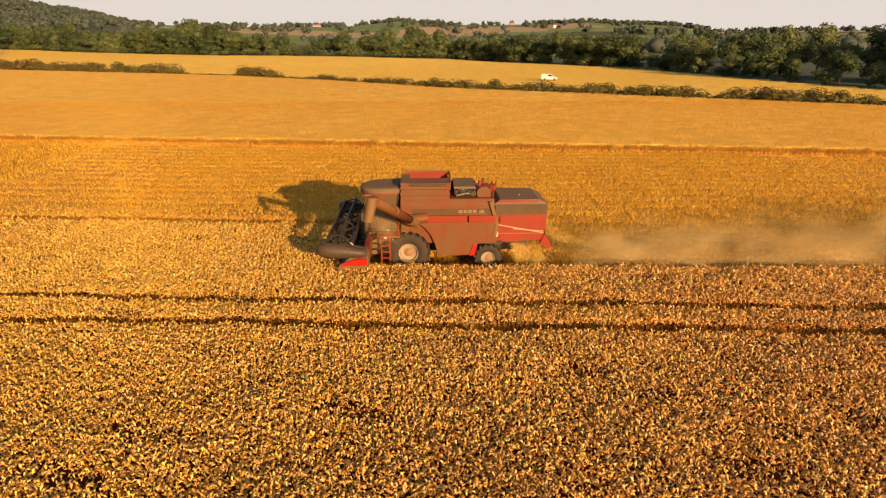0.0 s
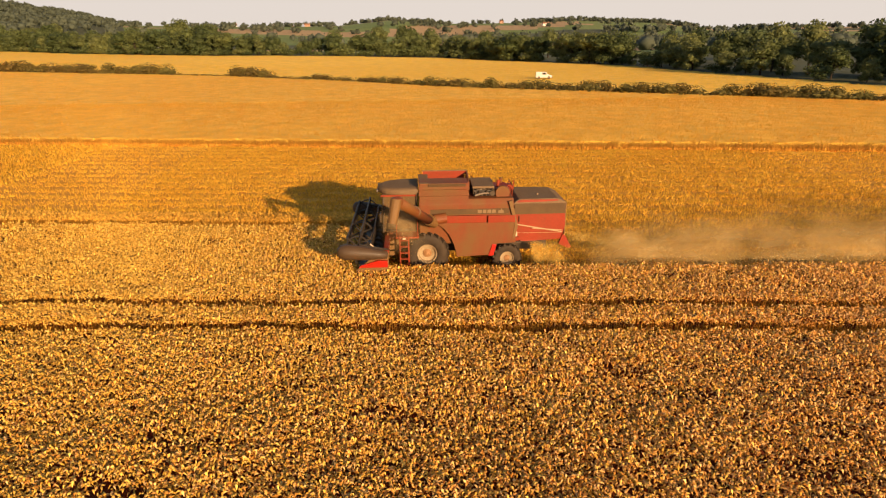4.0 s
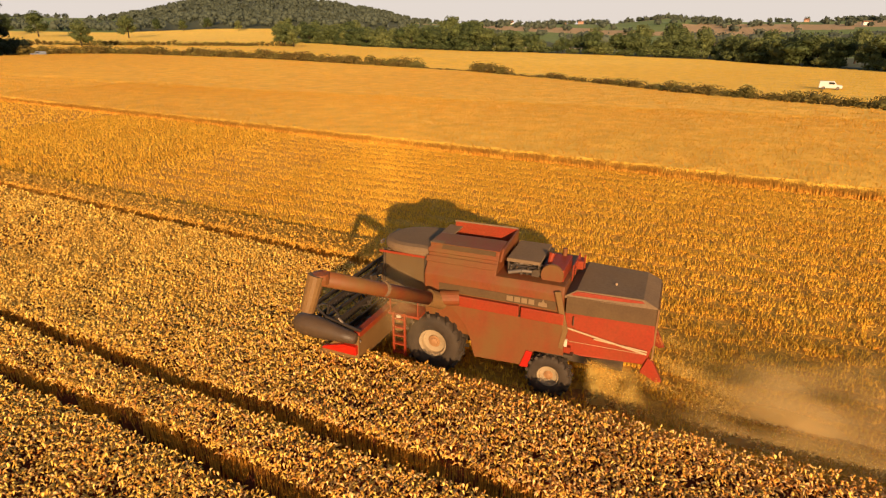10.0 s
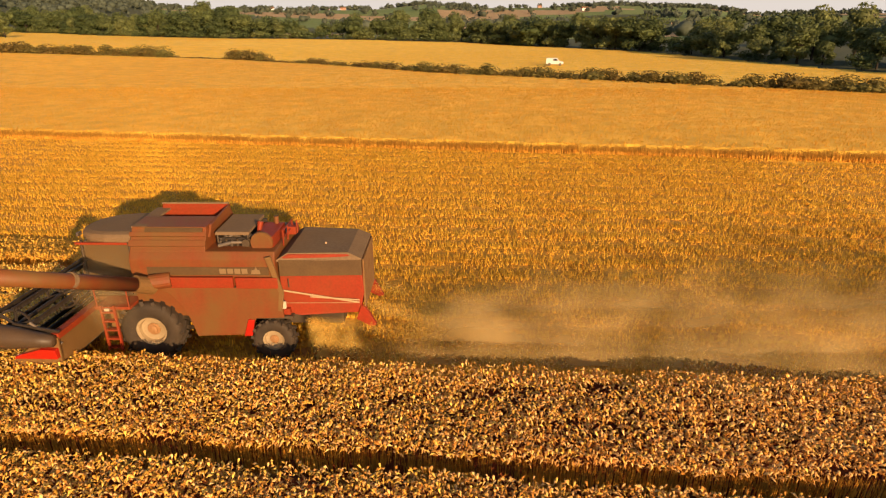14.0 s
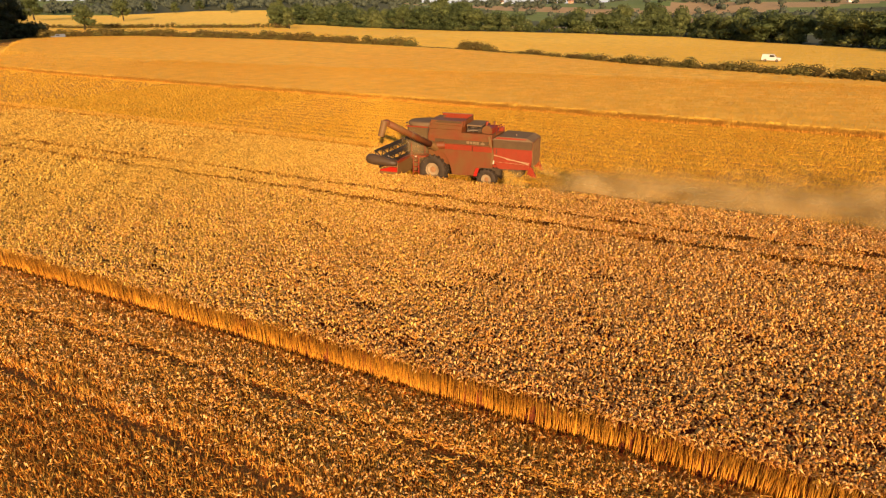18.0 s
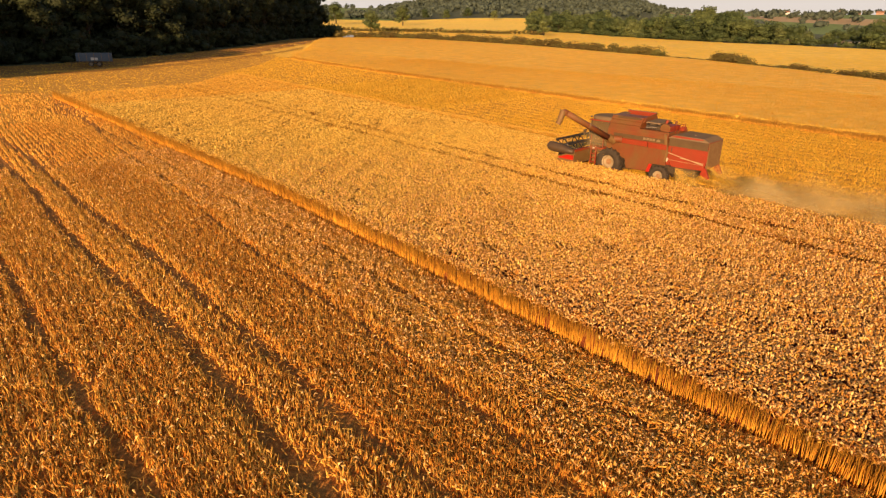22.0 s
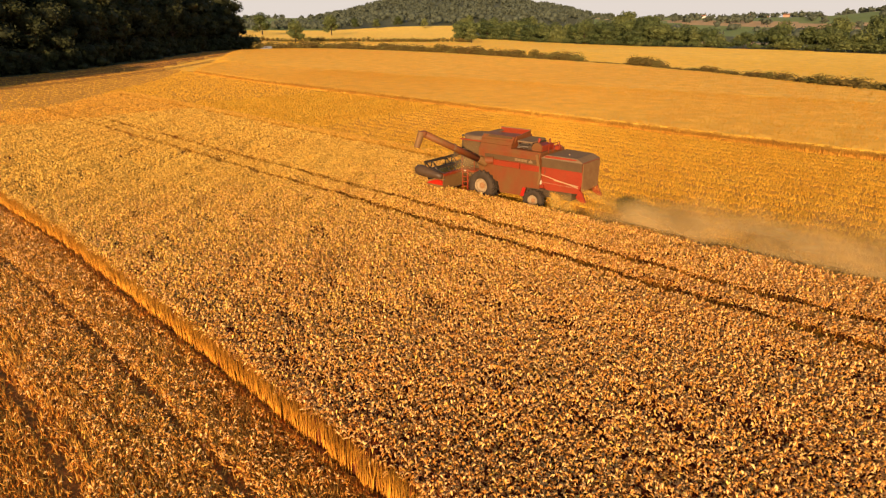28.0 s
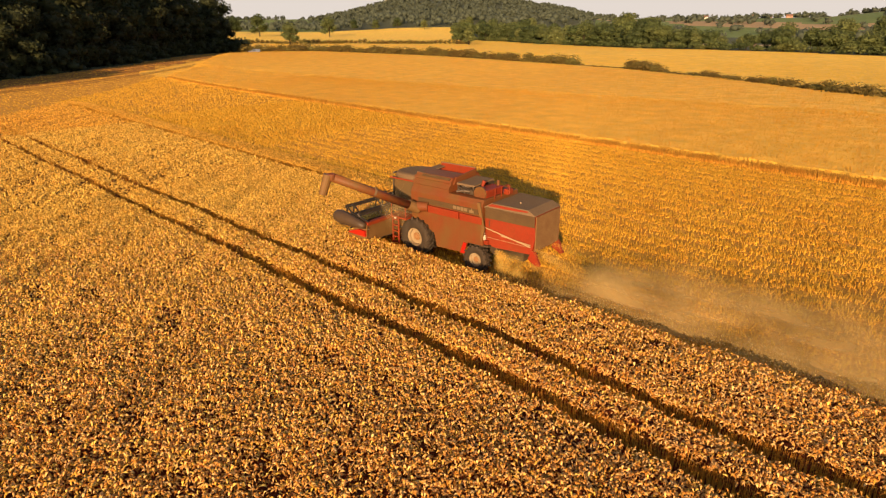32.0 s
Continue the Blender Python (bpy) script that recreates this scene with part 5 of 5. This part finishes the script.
def crown_mesh(name, lobes, count, size, material):
    """Leaf clumps: small bent cards scattered in the shells of several lobes."""
    pts = []
    wts = np.array([l[3] ** 2 for l in lobes])
    for (cx, cy, cz, r, sq), k in zip(lobes, rng.multinomial(count, wts / wts.sum())):
        d = rng.normal(0, 1, (k, 3))
        d /= np.linalg.norm(d, axis=1)[:, None]
        rad = r * rng.uniform(0.62, 1.08, k) ** 0.6
        p = d * rad[:, None]
        p[:, 2] *= sq
        pts.append(p + np.array([cx, cy, cz]))
    p = np.concatenate(pts)
    n = len(p)
    a = rng.normal(0, 1, (n, 3))
    a /= np.linalg.norm(a, axis=1)[:, None]
    b = np.cross(a, rng.normal(0, 1, (n, 3)))
    b /= np.linalg.norm(b, axis=1)[:, None]
    c = np.cross(a, b)
    s = (size * rng.uniform(0.6, 1.4, n))[:, None]
    v = np.stack([p - a * s, p + b * s * 0.6 + c * s * 0.2, p + a * s, p - b * s * 0.6 + c * s * 0.2], 1).reshape(-1, 3)
    t = np.array([[0, 1, 2], [0, 2, 3]])
    f = (np.arange(n)[:, None, None] * 4 + t).reshape(-1, 3)
    core = [(v, f)]
    for cx, cy, cz, r, sq in lobes:
        q = CORE[0] * (r * (0.68 if size > 0.25 else 0.45) * rng.uniform(0.82, 1.1, len(CORE[0])))[:, None]
        q[:, 2] *= sq
        core.append((q + np.array([cx, cy, cz]), CORE[1]))
    return mesh_of(name, *joined(*core), material)


def tree(name, h, spread, count, size, leaf, label, category, trunk_frac=0.04, lobes_n=9, group=""):
    tr = thing(name, pose(0, 0, 0), label, category, group)
    bm = tube((0, 0, -0.4), (0, 0, h * 0.5), h * 0.028, h * 0.014, 8)
    lobes = [(0, 0, h * 0.72, spread * 0.62, 0.9)]
    for k in range(lobes_n):
        a = 2 * math.pi * k / lobes_n + rng.uniform(-0.4, 0.4)
        zz = h * rng.uniform(trunk_frac + 0.08, 0.86)
        rr = spread * rng.uniform(0.30, 0.62) * (1.05 - 0.55 * max(0, zz / h - 0.5))
        lx, ly = rr * math.cos(a), rr * math.sin(a)
        lobes.append((lx, ly, zz, spread * rng.uniform(0.28, 0.46), 0.8))
        tube((0, 0, h * rng.uniform(0.2, 0.45)), (lx, ly, zz), h * 0.011, h * 0.004, 5, bm)
    part("trunk", bm, M_BARK, tr)
    ob = new("crown", crown_mesh("crown", lobes, count, size, leaf))
    ob.parent = tr
    return tr


def plant(templates, spots):
    """Sets the templates out as copies; the first spot of each takes the template itself."""
    used = set()
    for k, (x, y, s, w) in enumerate(spots):
        tp = templates[k % len(templates)]
        m = pose(x, y, float(land(x, y)), 0, 0, rng.uniform(0, 360))
        if k % len(templates) in used:
            ob = copy_thing(tp, m)
        else:
            used.add(k % len(templates))
            ob = tp
            ob.matrix_basis = m
        ob.scale = (s * w, s * w, s)


belt = [tree("tree", h, sp, 1500, 0.38, M_LEAF, "broad green field tree in the belt beyond the fields", "tree", group="tree belt")
        for h, sp in ((12, 6.2), (13, 5.6), (11, 6.6), (12, 5.0), (10, 6.0))]
spots = []
for x in np.arange(-335, 60, 5.4):
    grow = (1.15 if x < -110 else 0.85) * rng.choice([0.7, 0.85, 1.0, 1.15, 1.3])
    spots.append((x + rng.uniform(-3, 3), float(tree_y(x)) + rng.uniform(3, 9), grow * 0.9, rng.uniform(0.95, 1.4)))
    if rng.uniform() < 0.8:
        spots.append((x + rng.uniform(-3, 3), float(tree_y(x)) + rng.uniform(14, 40), grow * rng.uniform(0.9, 1.25), rng.uniform(0.8, 1.2)))
for y in np.arange(205, 50, -7.5):
    x = float(np.interp(-y, (-255, -215, -165, -122, -74, -52), (60, 80, 88, 94, 108, 130)))
    spots.append((x + rng.uniform(3, 8), y + rng.uniform(-3, 3), rng.uniform(0.35, 0.85), rng.uniform(0.95, 1.4)))
    spots.append((x + rng.uniform(14, 34), y + rng.uniform(-3, 6), rng.uniform(0.6, 1.3), rng.uniform(0.8, 1.3)))
for y in np.arange(312, 210, -5.5):
    x = float(np.interp(-y, (-314, -255, -215), (16, 60, 80)))
    spots.append((x + rng.uniform(1, 9), y + rng.uniform(-2, 5), rng.uniform(0.75, 1.15), rng.uniform(1.0, 1.4)))
plant(belt, spots)

woods = [tree("tree", h, sp, 2000, 0.44, M_LEAF_SHADE, "tall woodland tree in shade-dark leaf, the unseen ones added to cast shade", "tree", 0.06, 14, "woodland edge")
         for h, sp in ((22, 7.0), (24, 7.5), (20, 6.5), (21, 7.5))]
spots = []
# Below y = -27 the trees are unseen, added to shade edge and trailer.
for y in np.arange(-108, 132, 5.6):
    for back in (2, 12):
        spots.append((float(wood_x(y)) - back + rng.uniform(-2, 2), y + rng.uniform(-2.5, 2.5), rng.uniform(0.85, 1.12) * (0.8 if back == 2 else 1.05), rng.uniform(0.9, 1.2) if back == 2 else rng.uniform(1.1, 1.4)))
plant(woods, spots)

# Backfill behind the rows, so no sky shows through; leaf colour carries shade.
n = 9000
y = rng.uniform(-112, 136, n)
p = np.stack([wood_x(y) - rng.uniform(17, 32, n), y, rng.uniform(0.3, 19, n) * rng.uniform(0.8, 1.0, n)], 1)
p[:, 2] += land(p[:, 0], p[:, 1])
stuff("deep_wood", flecks(p, 1.0), M_LEAF_SHADE, "foliage filling the depth of the wood, shade in its colour", "trees")
scrub = [tree("wood_shrub", h, sp, 520, 0.30, M_LEAF_SHADE, "shrub at the foot of the wood, shade in its leaf colour", "bush", 0.0, 9, "woodland edge")
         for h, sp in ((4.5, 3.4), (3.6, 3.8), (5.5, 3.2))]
plant(scrub, [(float(wood_x(y)) + rng.uniform(-1, 2.0), y + rng.uniform(-1, 1), rng.uniform(0.8, 1.3), rng.uniform(0.9, 1.3)) for y in np.arange(-24, 133, 3.4)])

bushes = [tree("hedge_bush", h, sp, 900, 0.155, M_HEDGE, "brownish green hawthorn bush in the field hedge", "bush", 0.0, 8, "field hedge")
          for h, sp in ((2.6, 2.6), (2.2, 3.4), (3.0, 2.2), (2.0, 3.0))]
spots = []
for x in np.arange(-205, 128, 1.6):
    big = float(np.interp(x, (-200, -84, -71, -70, -51, -50, -40, -39, -28, -26, 0, 30, 120), (0.9, 0.85, 0.95, 0.26, 0.26, 0.85, 0.75, 0.26, 0.3, 0.48, 0.58, 0.68, 0.62)))
    if rng.uniform() < 0.06:
        big *= 0.5
    spots.append((x + rng.uniform(-1, 1), float(hedge_y(x)) + rng.uniform(-0.8, 0.8), big * rng.uniform(0.75, 1.25), rng.uniform(1.0, 1.5) * (1.8 if big < 0.4 else 1.1)))
plant(bushes, spots)
verge = [tree("bush", h, sp, 600, 0.2, M_LEAF, "green bush at the foot of the tree belt", "bush", 0.0, 8, "tree belt") for h, sp in ((2.6, 2.6), (3.0, 3.2))]
plant(verge, [(x + rng.uniform(-2, 2), float(tree_y(x)) + rng.uniform(0, 2), rng.uniform(0.7, 1.5), rng.uniform(1.2, 1.7)) for x in np.arange(-330, 100, 6.0)])
nb = 26000
bx = rng.uniform(-208, 128, nb)
pb = np.stack([bx, hedge_y(bx) + rng.normal(-0.3, 0.9, nb)], 1)
stuff("hedge_bank", blades(pb, hgt(pb) - 0.05, 0.62, 0.13, 0.25), M_BANK, "dry brown grass along the foot of the hedge", "grass")
grove = []
while len(grove) < 24:
    r0, a = rng.uniform(250, 440), radians(rng.uniform(5, 40))
    x, y = 10 + r0 * math.sin(a), -20 + r0 * math.cos(a)
    if y > tree_y(x) + 14:
        grove.append((x, y, rng.uniform(0.6, 1.25), rng.uniform(0.9, 1.3)))
for k, (x, y, s, w) in enumerate(grove):
    copy_thing(belt[k % 5], pose(x, y, float(land(x, y)), 0, 0, 37 * k)).scale = (s * w, s * w, s)
mid = [(-120, 330, 1.3, 0.9)]
for az0, r0, sc in ((-52.6, 420, 1.15), (-55.4, 720, 1.9), (-49.2, 700, 1.7), (-57.5, 800, 1.6), (-45.0, 860, 1.1), (-40.5, 840, 1.0), (-47.0, 880, 1.2), (-43.0, 870, 1.2)):
    mid.append((10 + r0 * math.sin(radians(az0)), -20 + r0 * math.cos(radians(az0)), sc, 1.15))
for r0 in np.arange(440, 900, 26):
    mid.append((10 + r0 * math.sin(radians(-36.6)) + rng.uniform(-6, 6), -20 + r0 * math.cos(radians(-36.6)), rng.uniform(0.7, 1.3), 1.15))
for az0 in np.arange(-58, -36, 0.42):
    x, y = 10 + 455 * math.sin(radians(az0)), -20 + 455 * math.cos(radians(az0))
    copy_thing(bushes[int(az0 * 10) % 4], pose(x, y, float(land(x, y)), 0, 0, az0 * 50)).scale = (1.1, 1.1, rng.uniform(0.7, 1.1))
for x, y, s, w in mid:
    copy_thing(belt[1], pose(x, y, float(land(x, y)), 0, 0, x)).scale = (s * w, s * w, s)

# far woods and hedgerows
n = 7000
az = np.radians(rng.uniform(-66, 52, n))
r = 440 + 2400 * rng.uniform(0, 1, n) ** 0.75
fx, fy = 10 + r * np.sin(az), -20 + r * np.cos(az)
deg = np.degrees(az)
dense = ((deg < -36) & (r < 1050)) | ((deg > -50) & (deg < -25.5) & (r > 900)) | ((deg > -6) & (deg < 2) & (r > 1950)) | ((deg > 10) & (deg < 25) & (r > 1900)) | ((deg > 15) & (r < 900))
cell = np.abs(np.mod(fx * 0.9 + fy * 0.35 + 40 * np.sin(fy / 160), 230) - 115) < 6
cell |= np.abs(np.mod(fy - 0.3 * fx + 50 * np.sin(fx / 200), 260) - 130) < 6
clump = (np.sin(fx / 130 + 1) * np.sin(fy / 110) > 0.72)
keep = (fy > tree_y(fx) + 18) & ((deg > -36) | (r > 890)) & (dense | cell | clump | (rng.uniform(0, 1, n) < 0.008))
fx, fy = fx[keep], fy[keep]
fz = land(fx, fy)
k = 24
cx = np.repeat(fx, k)
cyy = np.repeat(fy, k)
czz = np.repeat(fz, k)
hh = np.repeat(rng.uniform(8, 16, len(fx)), k)
d = rng.normal(0, 1, (len(cx), 3))
d /= np.linalg.norm(d, axis=1)[:, None]
pts = np.stack([cx + d[:, 0] * hh * 0.55, cyy + d[:, 1] * hh * 0.55, czz + hh * 0.45 + d[:, 2] * hh * 0.45], 1)
far_size = np.clip(np.repeat(np.hypot(fx - 10, fy + 20), k) / 700 * 1.4, 1.0, 3.4)
h1 = hh[::k]
masses = (np.stack([fx, fy, fz + h1 * 0.45], 1)[:, None, :] + CORE[0][None] * (np.array([0.42, 0.42, 0.36]) * h1[:, None])[:, None, :] * rng.uniform(0.75, 1.1, (len(fx), len(CORE[0]), 1))).reshape(-1, 3)
mass_faces = (np.arange(len(fx))[:, None, None] * len(CORE[0]) + CORE[1]).reshape(-1, 3)
stuff("far_trees", joined(flecks(pts, far_size), (masses, mass_faces)), M_LEAF_HAZE, "distant woods and hedgerow trees on the hills", "trees")


# ---- far houses and rocks ----
def house(x, y, length, depth, eaves, ridge, turn, wall, label):
    h = thing("house", pose(x, y, float(land(x, y)) - 0.3, 0, 0, turn), label, "house", "distant houses")
    L, D = length / 2, depth / 2
    part("wall", box(-L, L, -D, D, 0, eaves, 0), wall, h)
    part("roof", along_x([(-D - 0.4, eaves - 0.1), (D + 0.4, eaves - 0.1), (0, ridge)], -L - 0.3, L + 0.3, 0), M_TILE, h)
    part("chimney", box(L - 1.2, L - 0.4, -0.4, 0.4, eaves, ridge + 1.0, 0), M_BRICK, h)
    for k in range(max(2, int(length / 3))):
        part("window", box(-L + 1.2 + 2.6 * k, -L + 2.3 + 2.6 * k, -D - 0.05, -D + 0.05, eaves * 0.45, eaves * 0.45 + 1.2, 0), M_WINDOW, h)


for az0, r0, w, wall in ((-12.6, 1900, 14, M_RENDER), (-11.2, 1930, 12, M_BRICK), (-9.8, 1880, 16, M_BRICK), (-8.6, 1950, 12, M_RENDER),
                         (-22.5, 640, 11, M_RENDER), (12.0, 1600, 18, M_RENDER), (8.0, 1980, 12, M_BRICK), (-16.0, 1990, 12, M_RENDER)):
    a = radians(az0)
    house(10 + r0 * math.sin(a), -20 + r0 * math.cos(a), w, 8, 5.5, 9, rng.uniform(-20, 20), wall,
          "distant white-walled farmhouse with a tiled roof" if wall is M_RENDER else "distant brick house with a tiled roof")
for az0, r0, s in ((-43.6, 2150, 26), (-41.0, 2180, 20), (-38.6, 2120, 14), (-42.4, 2200, 12)):
    a = radians(az0)
    x, y = 10 + r0 * math.sin(a), -20 + r0 * math.cos(a)
    q = bmesh.new()
    bmesh.ops.create_icosphere(q, subdivisions=3, radius=s)
    for v in q.verts:
        v.co *= 1 + 0.35 * noise.noise(v.co / s * 2.3)
        v.co.z *= 0.7
    me = bpy.data.meshes.new("rock_outcrop")
    q.to_mesh(me)
    q.free()
    me.materials.append(M_ROCK)
    ob = tagged(new("rock_outcrop", me), "pale bare rock outcrop on the wooded hill", "rock", "hill rocks")
    ob.location = (x, y, float(land(x, y)) + s * 0.3)
